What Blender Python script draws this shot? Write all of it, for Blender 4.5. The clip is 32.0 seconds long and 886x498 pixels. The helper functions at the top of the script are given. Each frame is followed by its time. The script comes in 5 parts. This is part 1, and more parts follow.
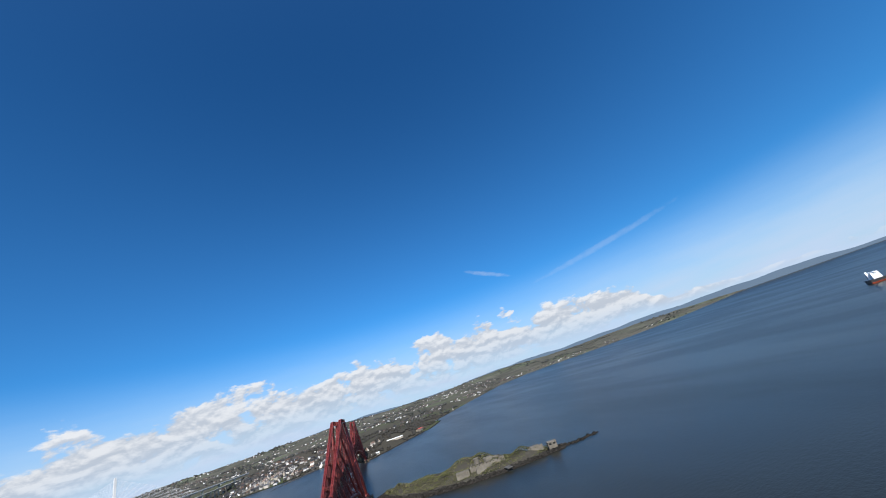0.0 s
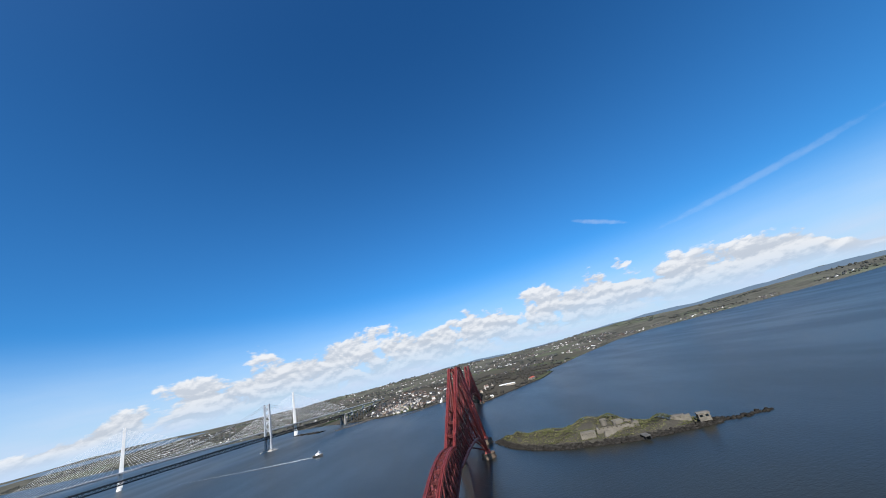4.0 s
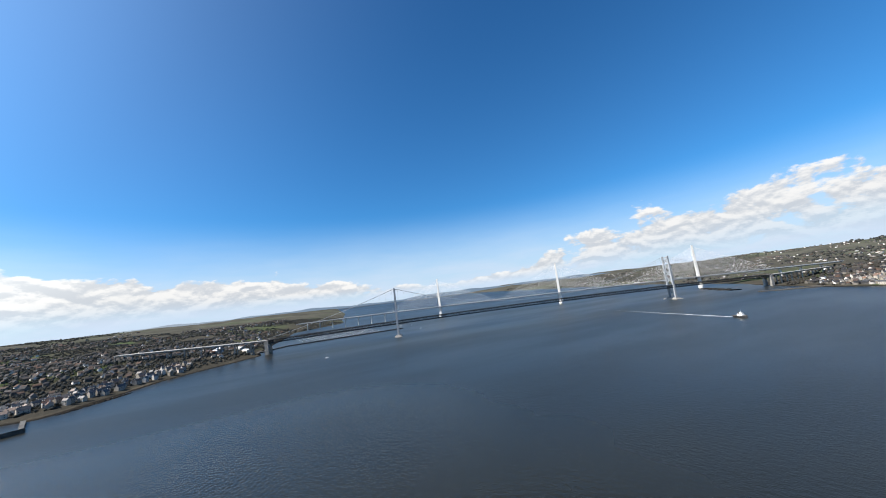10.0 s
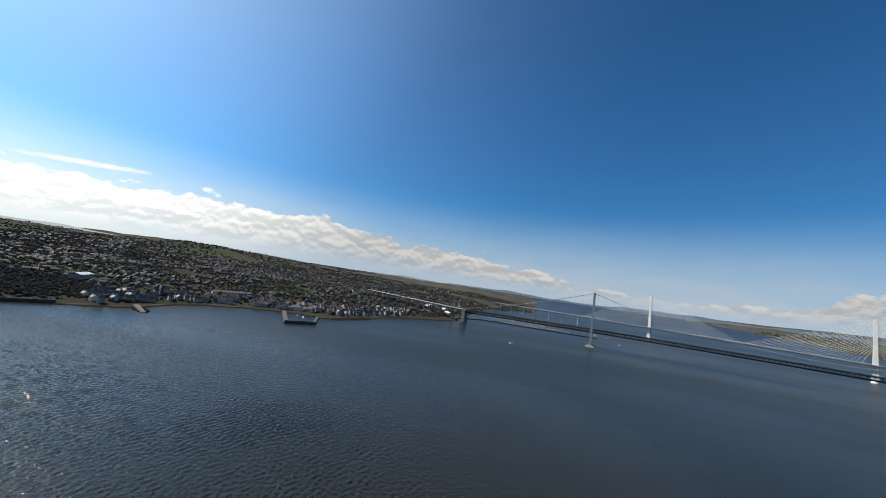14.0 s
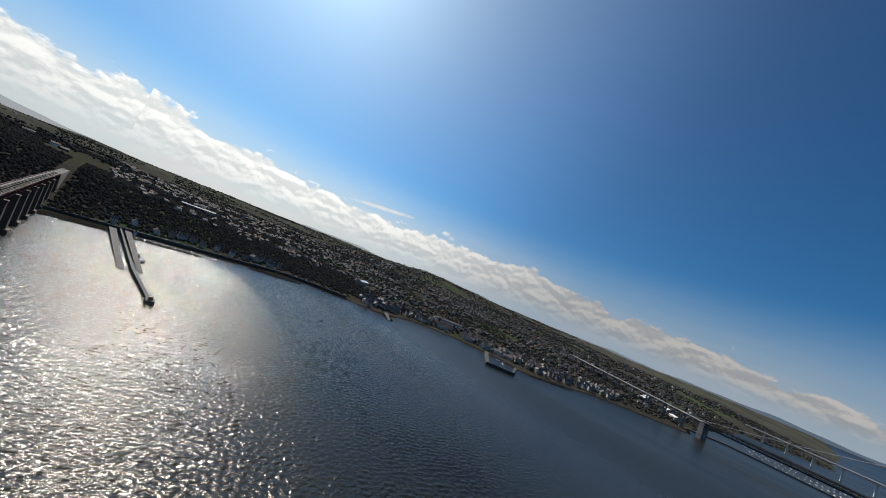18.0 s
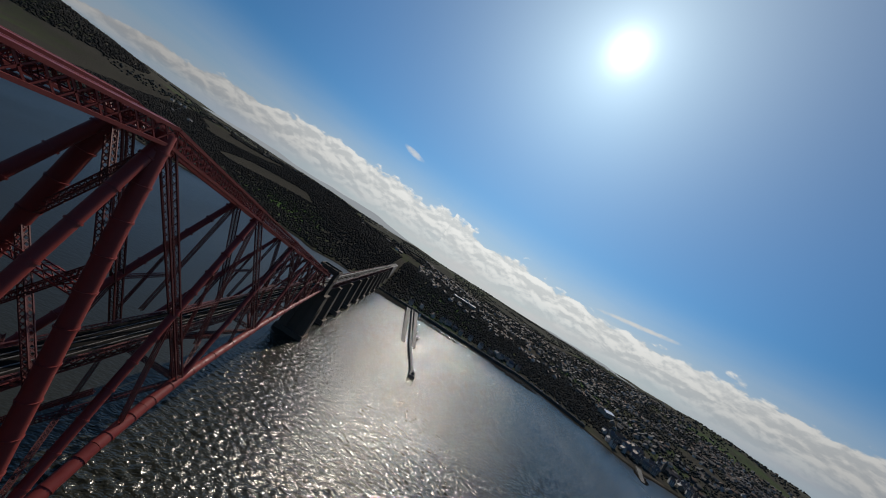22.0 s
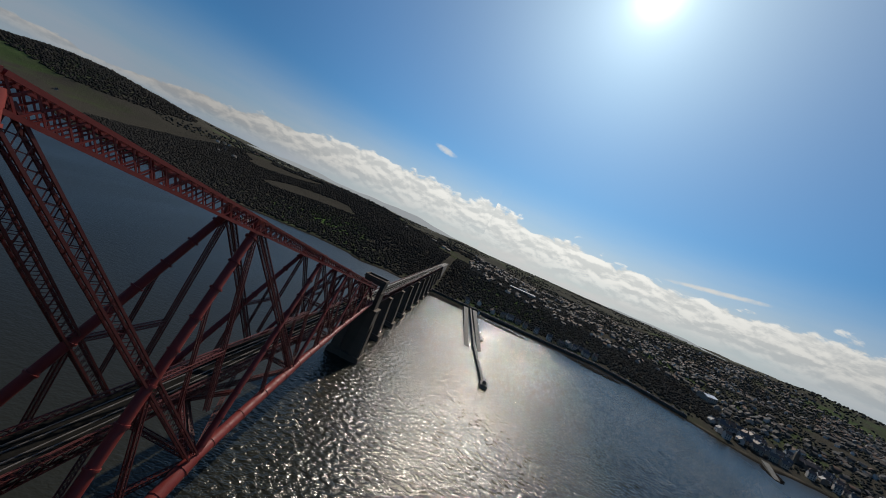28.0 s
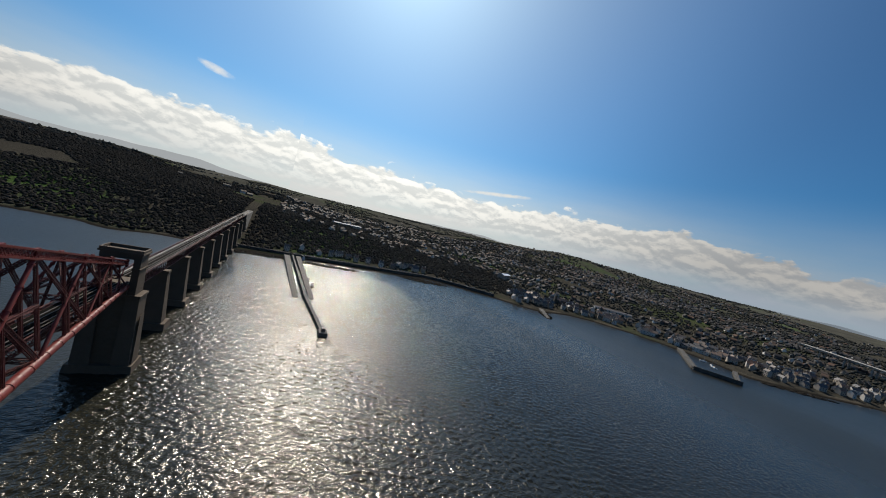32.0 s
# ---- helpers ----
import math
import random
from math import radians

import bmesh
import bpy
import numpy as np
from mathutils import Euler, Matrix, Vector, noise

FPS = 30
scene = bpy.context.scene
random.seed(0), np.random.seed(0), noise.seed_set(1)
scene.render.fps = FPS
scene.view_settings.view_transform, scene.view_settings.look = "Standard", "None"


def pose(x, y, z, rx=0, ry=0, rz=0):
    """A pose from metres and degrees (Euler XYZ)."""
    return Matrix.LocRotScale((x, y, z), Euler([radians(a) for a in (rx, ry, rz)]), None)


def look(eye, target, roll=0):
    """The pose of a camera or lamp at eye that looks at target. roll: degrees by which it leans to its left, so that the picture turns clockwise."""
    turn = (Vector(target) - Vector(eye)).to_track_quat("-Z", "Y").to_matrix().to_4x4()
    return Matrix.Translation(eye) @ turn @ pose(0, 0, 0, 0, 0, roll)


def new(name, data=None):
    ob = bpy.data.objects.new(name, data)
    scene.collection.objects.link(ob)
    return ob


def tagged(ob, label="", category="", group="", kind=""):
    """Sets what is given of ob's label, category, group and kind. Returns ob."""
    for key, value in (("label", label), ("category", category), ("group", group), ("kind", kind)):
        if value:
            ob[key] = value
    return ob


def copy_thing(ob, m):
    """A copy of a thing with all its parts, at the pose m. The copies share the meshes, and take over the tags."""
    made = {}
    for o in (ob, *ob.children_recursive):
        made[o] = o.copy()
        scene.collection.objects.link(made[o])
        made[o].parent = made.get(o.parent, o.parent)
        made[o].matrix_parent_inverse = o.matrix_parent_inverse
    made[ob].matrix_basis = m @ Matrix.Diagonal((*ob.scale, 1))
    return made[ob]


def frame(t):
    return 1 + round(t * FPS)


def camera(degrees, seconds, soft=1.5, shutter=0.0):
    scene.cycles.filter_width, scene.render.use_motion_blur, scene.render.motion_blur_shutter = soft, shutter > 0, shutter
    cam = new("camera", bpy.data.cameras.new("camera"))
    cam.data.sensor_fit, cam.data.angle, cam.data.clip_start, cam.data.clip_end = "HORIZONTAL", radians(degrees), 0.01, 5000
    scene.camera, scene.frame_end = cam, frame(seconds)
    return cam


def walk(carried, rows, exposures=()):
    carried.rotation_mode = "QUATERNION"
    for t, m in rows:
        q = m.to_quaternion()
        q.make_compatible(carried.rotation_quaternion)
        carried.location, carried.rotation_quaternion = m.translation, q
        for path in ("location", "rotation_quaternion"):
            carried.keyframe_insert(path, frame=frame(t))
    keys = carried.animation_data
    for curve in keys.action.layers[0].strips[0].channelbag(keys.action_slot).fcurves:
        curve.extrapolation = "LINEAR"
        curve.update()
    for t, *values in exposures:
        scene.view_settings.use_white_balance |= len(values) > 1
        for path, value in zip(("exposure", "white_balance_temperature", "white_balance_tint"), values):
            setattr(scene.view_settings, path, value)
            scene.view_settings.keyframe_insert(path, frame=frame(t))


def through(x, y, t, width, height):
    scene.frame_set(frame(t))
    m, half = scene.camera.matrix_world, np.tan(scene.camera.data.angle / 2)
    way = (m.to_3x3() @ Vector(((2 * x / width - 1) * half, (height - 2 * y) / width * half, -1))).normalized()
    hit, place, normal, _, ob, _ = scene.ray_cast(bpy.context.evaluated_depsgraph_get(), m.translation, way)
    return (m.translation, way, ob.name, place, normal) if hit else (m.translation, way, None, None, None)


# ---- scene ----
cam = camera(106.54, 32.0, 1.0)
walk(cam, [
    (0.0, pose(34.35, 46.14, 96.71, 113.82, 17.78, -12.43)),
    (0.5, pose(34.18, 50.57, 98.24, 113.25, 17.68, -11.10)),
    (1.0, pose(34.05, 54.96, 99.71, 113.16, 16.86, -9.17)),
    (1.5, pose(33.96, 59.30, 101.09, 113.16, 17.35, -8.32)),
    (2.0, pose(33.77, 63.59, 102.40, 112.33, 17.72, -7.84)),
    (2.5, pose(33.47, 67.80, 103.60, 110.97, 17.02, -5.33)),
    (4.5, pose(30.79, 82.75, 106.59, 109.69, 11.91, 10.52)),
    (5.0, pose(28.83, 86.16, 107.46, 107.73, 9.04, 17.00)),
    (5.5, pose(26.45, 89.65, 108.75, 106.30, 4.95, 25.81)),
    (6.0, pose(23.69, 92.87, 110.00, 105.39, 2.89, 34.16)),
    (6.5, pose(20.69, 95.32, 110.61, 104.56, 2.77, 41.55)),
    (7.0, pose(17.80, 97.26, 110.90, 103.23, 5.02, 46.23)),
    (7.5, pose(15.23, 98.98, 111.28, 101.99, 7.20, 49.80)),
    (8.0, pose(12.81, 100.42, 111.87, 100.50, 6.86, 54.72)),
    (8.5, pose(9.82, 101.77, 113.16, 99.48, 7.26, 57.44)),
    (9.0, pose(6.07, 103.33, 114.74, 98.98, 7.64, 60.21)),
    (9.5, pose(1.37, 105.34, 116.32, 98.39, 7.45, 62.72)),
    (10.0, pose(-4.04, 107.69, 117.68, 97.85, 6.94, 65.42)),
    (10.5, pose(-9.74, 110.14, 118.73, 97.48, 6.52, 68.02)),
    (11.0, pose(-15.16, 112.29, 119.57, 97.15, 5.53, 70.55)),
    (11.5, pose(-19.84, 113.88, 120.21, 97.08, 3.65, 73.49)),
    (12.0, pose(-23.66, 114.76, 120.73, 96.85, 1.60, 76.69)),
    (12.5, pose(-26.70, 114.98, 121.20, 96.33, -1.38, 81.12)),
    (13.0, pose(-29.39, 114.77, 121.70, 96.00, -4.84, 87.44)),
    (13.5, pose(-31.88, 114.13, 122.18, 95.89, -7.23, 93.45)),
    (14.0, pose(-34.33, 113.10, 122.66, 95.93, -8.03, 97.93)),
    (14.5, pose(-36.91, 111.76, 123.15, 96.03, -9.34, 102.34)),
    (16.5, pose(-50.17, 98.10, 123.46, 95.26, -15.93, 118.86)),
    (17.0, pose(-51.77, 92.89, 121.40, 95.33, -18.28, 123.26)),
    (17.5, pose(-52.89, 87.51, 118.97, 95.70, -20.51, 127.77)),
    (18.0, pose(-53.95, 82.03, 116.46, 96.11, -22.09, 132.39)),
    (18.5, pose(-55.14, 76.53, 114.36, 96.12, -24.23, 137.73)),
    (19.0, pose(-57.02, 70.93, 113.21, 96.03, -26.32, 143.11)),
    (19.5, pose(-59.21, 65.55, 113.13, 95.90, -28.24, 148.75)),
    (20.0, pose(-60.83, 60.99, 113.80, 95.57, -29.90, 154.83)),
    (20.5, pose(-61.51, 57.23, 114.73, 95.07, -31.32, 160.77)),
    (21.0, pose(-62.01, 53.61, 115.18, 94.48, -32.66, 166.86)),
    (21.5, pose(-62.57, 50.13, 115.32, 93.82, -33.63, 173.32)),
    (22.0, pose(-63.15, 46.78, 115.37, 92.92, -32.93, 177.09)),
    (22.5, pose(-63.69, 43.54, 115.20, 92.04, -31.98, 179.59)),
    (23.0, pose(-63.74, 40.48, 114.67, 90.89, -32.59, -176.04)),
    (23.5, pose(-63.46, 37.54, 114.15, 90.24, -33.00, -171.58)),
    (24.0, pose(-63.07, 34.41, 113.67, 89.69, -31.23, -170.64)),
    (24.5, pose(-62.55, 30.89, 113.59, 89.44, -29.48, -170.84)),
    (26.5, pose(-59.83, 17.25, 112.76, 88.08, -25.95, -170.66)),
    (27.0, pose(-59.16, 13.69, 112.51, 88.03, -25.73, -171.42)),
    (27.5, pose(-58.49, 10.29, 112.42, 87.97, -25.35, -172.92)),
    (28.0, pose(-58.13, 6.85, 112.53, 87.68, -24.32, -173.73)),
    (28.5, pose(-58.07, 3.62, 112.43, 87.43, -17.39, -178.56)),
    (29.0, pose(-58.59, 1.64, 112.08, 86.62, 0.65, 171.17)),
    (29.5, pose(-59.64, -0.52, 112.12, 86.15, 0.36, 168.08)),
    (30.0, pose(-60.93, -3.31, 112.58, 86.16, -1.35, 163.71)),
    (30.5, pose(-61.84, -6.23, 112.91, 86.40, -1.84, 158.62)),
    (31.0, pose(-63.13, -9.76, 112.62, 86.20, -6.32, 156.57)),
    (31.5, pose(-64.51, -13.52, 112.27, 86.46, -11.14, 154.93)),
    (32.0, pose(-66.04, -17.53, 112.28, 86.72, -14.24, 154.41)),
], exposures=[(0.0, 0.68, 6500, 10), (2.5, 0.74, 6500, 10), (5.0, 0.76, 6550, 10), (8.0, 0.90, 6850, 10), (12.0, 0.66, 7050, 10), (14.0, 0.28, 7150, 10), (17.0, -0.08, 7100, 10), (20.0, -0.45, 7050, 10), (23.0, -0.55, 7000, 10), (28.0, -0.45, 7200, 10), (30.0, -0.25, 7450, 10), (32.0, -0.2, 7350, 10)
])

# ---- world, sun ----
SUN_AZ, SUN_EL = radians(-170.0), radians(41.0)
to_sun = Vector((math.sin(SUN_AZ) * math.cos(SUN_EL), math.cos(SUN_AZ) * math.cos(SUN_EL), math.sin(SUN_EL)))
SKY_TINT, SKY_GAIN = (0.31, 1.0, 1.52), 0.072
world = bpy.data.worlds.new("sky")
scene.world = world
world.use_nodes = True


class Nodes:
    """Short way to add and link nodes."""

    def __init__(self, tree):
        self.t = tree
        tree.nodes.clear()

    def add(self, kind, *links, **values):
        n = self.t.nodes.new(kind)
        for k, v in values.items():
            if k in n.inputs:
                n.inputs[k].default_value = v
        for socket, source in links:
            self.t.links.new(source, n.inputs[socket])
        return n

    def math(self, op, a, b=None, c=None, clamp=False):
        n = self.t.nodes.new("ShaderNodeMath")
        n.operation, n.use_clamp = op, clamp
        for i, v in enumerate((a, b, c)):
            if v is None:
                continue
            if isinstance(v, (int, float)):
                n.inputs[i].default_value = v
            else:
                self.t.links.new(v, n.inputs[i])
        return n.outputs[0]

    def noise(self, vector, scale, detail=4.0, rough=0.55, dist=0.0):
        n = self.add("ShaderNodeTexNoise", ("Vector", vector), Scale=scale, Detail=detail, Roughness=rough, Distortion=dist)
        return n.outputs[0]

    def ramp(self, value, stops):
        n = self.t.nodes.new("ShaderNodeValToRGB")
        self.t.links.new(value, n.inputs[0])
        while len(n.color_ramp.elements) < len(stops):
            n.color_ramp.elements.new(0.5)
        for e, (p, c) in zip(n.color_ramp.elements, stops):
            e.position, e.color = p, (*c, 1) if len(c) == 3 else c
        return n.outputs[0]

    def span(self, v, a, b, lo=0.0, hi=1.0):
        n = self.t.nodes.new("ShaderNodeMapRange")
        n.interpolation_type = "SMOOTHSTEP"
        self.t.links.new(v, n.inputs[0])
        for i, x in enumerate((a, b, lo, hi)):
            n.inputs[i + 1].default_value = x
        return n.outputs[0]

    def mix(self, f, a, b, blend="MIX"):
        n = self.t.nodes.new("ShaderNodeMix")
        n.data_type, n.blend_type = "RGBA", blend
        for i, v in ((0, f), (6, a), (7, b)):
            if isinstance(v, (int, float)):
                n.inputs[i].default_value = v
            elif isinstance(v, tuple):
                n.inputs[i].default_value = (*v, 1)
            else:
                self.t.links.new(v, n.inputs[i])
        return n.outputs[2]


def build_sky():
    n = Nodes(world.node_tree)
    sky = n.t.nodes.new("ShaderNodeTexSky")
    sky.sky_type, sky.sun_disc = "NISHITA", False
    sky.sun_elevation, sky.sun_rotation = SUN_EL, SUN_AZ
    sky.altitude, sky.air_density, sky.dust_density, sky.ozone_density = 100, 1.0, 0.25, 2.5
    way = n.t.nodes.new("ShaderNodeTexCoord").outputs["Generated"]
    sep = n.add("ShaderNodeSeparateXYZ", ("Vector", way))
    x, y, z = sep.outputs
    az = n.math("ARCTAN2", x, y)
    el = n.math("MULTIPLY", n.math("ARCSINE", z), 57.2958)
    def flat(u, v, w=0.0):
        return n.add("ShaderNodeCombineXYZ", ("X", u), ("Y", v), Z=w).outputs[0]

    dot = n.add("ShaderNodeVectorMath", (0, way))
    dot.operation = "DOT_PRODUCT"
    dot.inputs[1].default_value = to_sun
    c = n.math("MAXIMUM", dot.outputs["Value"], 0.0)
    band = n.span(dot.outputs["Value"], 0.84, 0.58)
    sunward = n.span(dot.outputs["Value"], 0.42, 0.86)
    # a deep clear blue overhead, deepest at right angles to the sun
    blue = n.mix(1.0, sky.outputs[0], SKY_TINT, "MULTIPLY")
    blue = n.mix(n.math("MULTIPLY", band, 0.22), blue, n.mix(1.0, blue, (0.0, 0.06, 0.16), "MULTIPLY"))
    blue = n.mix(n.span(el, 22.0, 60.0, 0.0, 0.40), blue, n.mix(1.0, blue, (0.30, 0.52, 0.66), "MULTIPLY"))
    # towards the horizon a pale veil of thin stratus
    veil_noise = n.noise(flat(n.math("MULTIPLY", az, 3.0), n.math("MULTIPLY", el, 0.25)), 1.6, 6)
    veil = n.math("MULTIPLY", n.span(el, 15.0, 0.8), n.math("ADD", 0.62, n.math("MULTIPLY", veil_noise, 0.62)), clamp=True)
    col = n.mix(veil, blue, n.mix(sunward, (4.7, 5.9, 7.7), (10.2, 10.8, 11.6)))
    # height of the cumulus tops round the compass, in degrees / 12
    tops = n.t.nodes.new("ShaderNodeFloatCurve")
    curve = tops.mapping.curves[0]
    stops = [(-180, 9.0), (-165, 7.7), (-152, 7.2), (-140, 7.4), (-127, 7.9), (-113, 7.3), (-95, 5.8), (-82, 4.4), (-60, 2.6), (-46, 6.4), (-34, 9.0), (-18, 9.9), (0, 9.6), (10, 10.2), (26, 9.8), (40, 8.0), (46, 7.0), (51, 2.4), (75, 1.9), (120, 2.6), (140, 5.4), (152, 7.0), (165, 8.6), (180, 9.0)]
    while len(curve.points) < len(stops):
        curve.points.new(0.5, 0.5)
    for p, (a, e) in zip(curve.points, stops):
        p.location = ((a + 180) / 360, e / 12)
    tops.mapping.update()
    n.t.links.new(n.math("ADD", n.math("MULTIPLY", az, 0.159155), 0.5), tops.inputs["Value"])
    top = n.math("MULTIPLY", tops.outputs[0], 12.0)
    # heaps of cumulus, flat below and billowing above
    big = n.noise(flat(n.math("MULTIPLY", az, 6.0), n.math("MULTIPLY", el, 0.12)), 1.5, 3, 0.5)
    spread = flat(n.math("MULTIPLY", az, 12.0), n.math("MULTIPLY", el, 0.42))
    lumps = n.noise(spread, 1.25, 13, 0.58, 0.2)
    over = n.math("DIVIDE", el, n.math("MAXIMUM", top, 0.5))
    density = n.math("ADD", n.math("MULTIPLY", big, 0.55), n.math("MULTIPLY", lumps, 0.45))
    full = n.span(n.math("MULTIPLY", y, -1.0), -0.35, 0.25, 0.405, 0.27)
    density = n.math("SUBTRACT", density, n.math("ADD", full, n.math("MULTIPLY", n.span(over, 0.55, 1.22), n.math("SUBTRACT", 0.64, full))))
    body = n.math("MULTIPLY", n.math("MULTIPLY", n.span(density, 0.0, 0.06), n.span(el, 0.3, 3.0)), n.span(over, 1.36, 1.12))
    above = n.noise(flat(n.math("MULTIPLY", az, 12.0), n.math("ADD", n.math("MULTIPLY", el, 0.42), 0.24), 0.0), 1.25, 9, 0.58, 0.2)
    tone = n.math("ADD", n.math("MULTIPLY", n.span(n.math("SUBTRACT", lumps, above), -0.10, 0.11), 0.7), n.math("MULTIPLY", n.span(over, 0.2, 1.0), 0.3), clamp=True)
    cloud = n.mix(tone, n.mix(sunward, (4.1, 4.6, 5.4), (8.8, 9.7, 10.6)), n.mix(sunward, (7.4, 7.55, 7.8), (15.5, 16.2, 16.8)))
    # low down the heaps sink into the pale veil
    col = n.mix(n.math("MULTIPLY", body, n.span(over, 0.1, 0.62, 0.25, 0.95)), col, cloud)

    # single wisps: place and size in degrees, lean
    def wisp(col, a0, e0, wa, we, lean, strength):
        da = n.math("SUBTRACT", n.math("MULTIPLY", az, 57.2958), a0)
        de = n.math("SUBTRACT", n.math("SUBTRACT", el, e0), n.math("MULTIPLY", da, lean))
        r = n.math("ADD", n.math("POWER", n.math("ABSOLUTE", n.math("DIVIDE", da, wa)), 2.0), n.math("POWER", n.math("ABSOLUTE", n.math("DIVIDE", de, we)), 2.0))
        torn = n.noise(flat(n.math("MULTIPLY", az, 40.0), n.math("MULTIPLY", el, 1.4)), 1.0, 6, 0.6)
        f = n.math("MULTIPLY", n.span(n.math("ADD", r, n.math("MULTIPLY", torn, 1.4)), 1.7, 0.5), strength)
        return n.mix(f, col, n.mix(sunward, (7.4, 7.7, 8.0), (11.5, 11.9, 12.4)))

    col = wisp(col, 168.3, 13.2, 2.4, 0.6, -0.12, 0.8)
    col = wisp(col, -146.5, 8.1, 7.0, 0.40, 0.11, 0.9)
    col = wisp(col, 26.0, 16.0, 4.2, 0.5, -0.45, 0.22)
    col = wisp(col, 45.0, 13.0, 13.0, 0.6, 0.10, 0.13)
    # glare of the sun in the air
    glare = n.math("MULTIPLY", n.math("POWER", c, 9000.0), 90.0)
    for power, gain in ((1200.0, 16.0), (200.0, 5.0), (36.0, 4.2), (10.0, 4.0), (3.0, 1.8)):
        glare = n.math("ADD", glare, n.math("MULTIPLY", n.math("POWER", c, power), gain))
    add = n.mix(1.0, col, n.add("ShaderNodeCombineColor", (0, n.math("MULTIPLY", glare, 0.88)), (1, glare), (2, n.math("MULTIPLY", glare, 1.0))).outputs[0], "ADD")
    add = n.mix(n.span(el, -0.6, -1.6), add, (3.0, 3.5, 4.3))
    bg = n.add("ShaderNodeBackground", ("Color", add), Strength=SKY_GAIN)
    n.add("ShaderNodeOutputWorld", ("Surface", bg.outputs[0]))


build_sky()
sun = new("sun", bpy.data.lights.new("sun", "SUN"))
sun.data.energy, sun.data.angle, sun.data.color = 5.0, radians(0.53), (1.0, 0.97, 0.93)
sun.matrix_world = look((0, 0, 900), Vector((0, 0, 900)) - to_sun)


# ---- materials ----
def material(name, colours, scale=0.2, rough=0.7, metal=0.0, bump=0.0, bump_scale=None, per_object=0.0, island=False, spec=0.5, through=0.0):
    """A surface whose colour wanders between the given ones at two scales, with fine relief."""
    m = bpy.data.materials.new(name)
    m.use_nodes = True
    n = Nodes(m.node_tree)
    place = n.t.nodes.new("ShaderNodeTexCoord").outputs["Object"] if not island else n.t.nodes.new("ShaderNodeNewGeometry").outputs["Position"]
    a = n.noise(place, scale, 5, 0.6)
    b = n.noise(place, scale * 9, 4, 0.6)
    v = n.math("ADD", n.math("MULTIPLY", a, 0.65), n.math("MULTIPLY", b, 0.35))
    if per_object:
        r = n.t.nodes.new("ShaderNodeNewGeometry").outputs["Random Per Island"] if island else n.t.nodes.new("ShaderNodeObjectInfo").outputs["Random"]
        v = n.math("ADD", n.math("MULTIPLY", v, 1 - per_object), n.math("MULTIPLY", r, per_object))
        lo, hi = 0.12, 0.88
    else:
        lo, hi = 0.33, 0.67
    k = len(colours)
    col = n.ramp(v, [(lo + (hi - lo) * i / max(1, k - 1), c) for i, c in enumerate(colours)])
    p = n.add("ShaderNodeBsdfPrincipled", ("Base Color", col), Metallic=metal)
    p.inputs["Specular IOR Level"].default_value = spec
    if spec <= 0.12:
        p.inputs["IOR"].default_value = 1.06
    n.t.links.new(n.span(b, 0.3, 0.7, max(0.05, rough - 0.12), min(1, rough + 0.12)), p.inputs["Roughness"])
    if bump:
        h = n.noise(place, bump_scale or scale * 6, 5, 0.65)
        bp = n.add("ShaderNodeBump", ("Height", h), Strength=0.6, Distance=bump)
        n.t.links.new(bp.outputs[0], p.inputs["Normal"])
    out = p.outputs[0]
    if through:
        # bare twigs let light pass
        t = n.add("ShaderNodeBsdfTranslucent", ("Color", col))
        both = n.add("ShaderNodeMixShader", (1, out), (2, t.outputs[0]), Fac=through)
        out = both.outputs[0]
    n.add("ShaderNodeOutputMaterial", ("Surface", out))
    return m


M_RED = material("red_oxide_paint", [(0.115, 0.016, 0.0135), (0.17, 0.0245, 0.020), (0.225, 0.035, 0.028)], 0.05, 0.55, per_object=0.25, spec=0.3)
# same red darkened for lattice and bracing, shade put into the colour
M_RED_SHADE = material("red_lattice_shade", [(0.055, 0.010, 0.009), (0.090, 0.016, 0.014), (0.125, 0.023, 0.020)], 0.06, 0.55, per_object=0.3, spec=0.35)
M_GRANITE = material("weathered_granite", [(0.050, 0.032, 0.019), (0.082, 0.056, 0.036), (0.125, 0.090, 0.062)], 0.09, 0.85, bump=0.15, per_object=0.15)
M_DECK = material("timber_and_steel_deck", [(0.007, 0.0065, 0.006), (0.012, 0.0115, 0.0105), (0.021, 0.019, 0.017)], 0.15, 0.95, spec=0.03)
M_RAIL = material("polished_rail_steel", [(0.10, 0.085, 0.075), (0.17, 0.155, 0.145)], 0.4, 0.55, 0.6)
M_BALLAST = material("grey_ballast", [(0.06, 0.056, 0.05), (0.11, 0.10, 0.092)], 0.7, 0.95)
M_GREY_STEEL = material("grey_bridge_paint", [(0.20, 0.22, 0.24), (0.27, 0.29, 0.31), (0.34, 0.355, 0.37)], 0.03, 0.6, spec=0.3)
# bridge grey darkened for truss and deck, their shade put into the colour
M_STEEL_SHADE = material("grey_deck_truss_shade", [(0.028, 0.031, 0.036), (0.055, 0.060, 0.066)], 0.04, 0.8, spec=0.05)
M_CONCRETE = material("pale_concrete", [(0.52, 0.51, 0.49), (0.62, 0.61, 0.585), (0.70, 0.69, 0.66)], 0.02, 0.8)
M_STAY = material("white_stay_sheath", [(0.70, 0.71, 0.72), (0.80, 0.80, 0.80)], 0.02, 0.45)
M_OLD_CONCRETE = material("stained_concrete", [(0.16, 0.15, 0.14), (0.25, 0.24, 0.22), (0.34, 0.32, 0.30)], 0.06, 0.9)
M_ASPHALT = material("asphalt", [(0.045, 0.045, 0.047), (0.075, 0.074, 0.073)], 0.2, 0.95, spec=0.05)


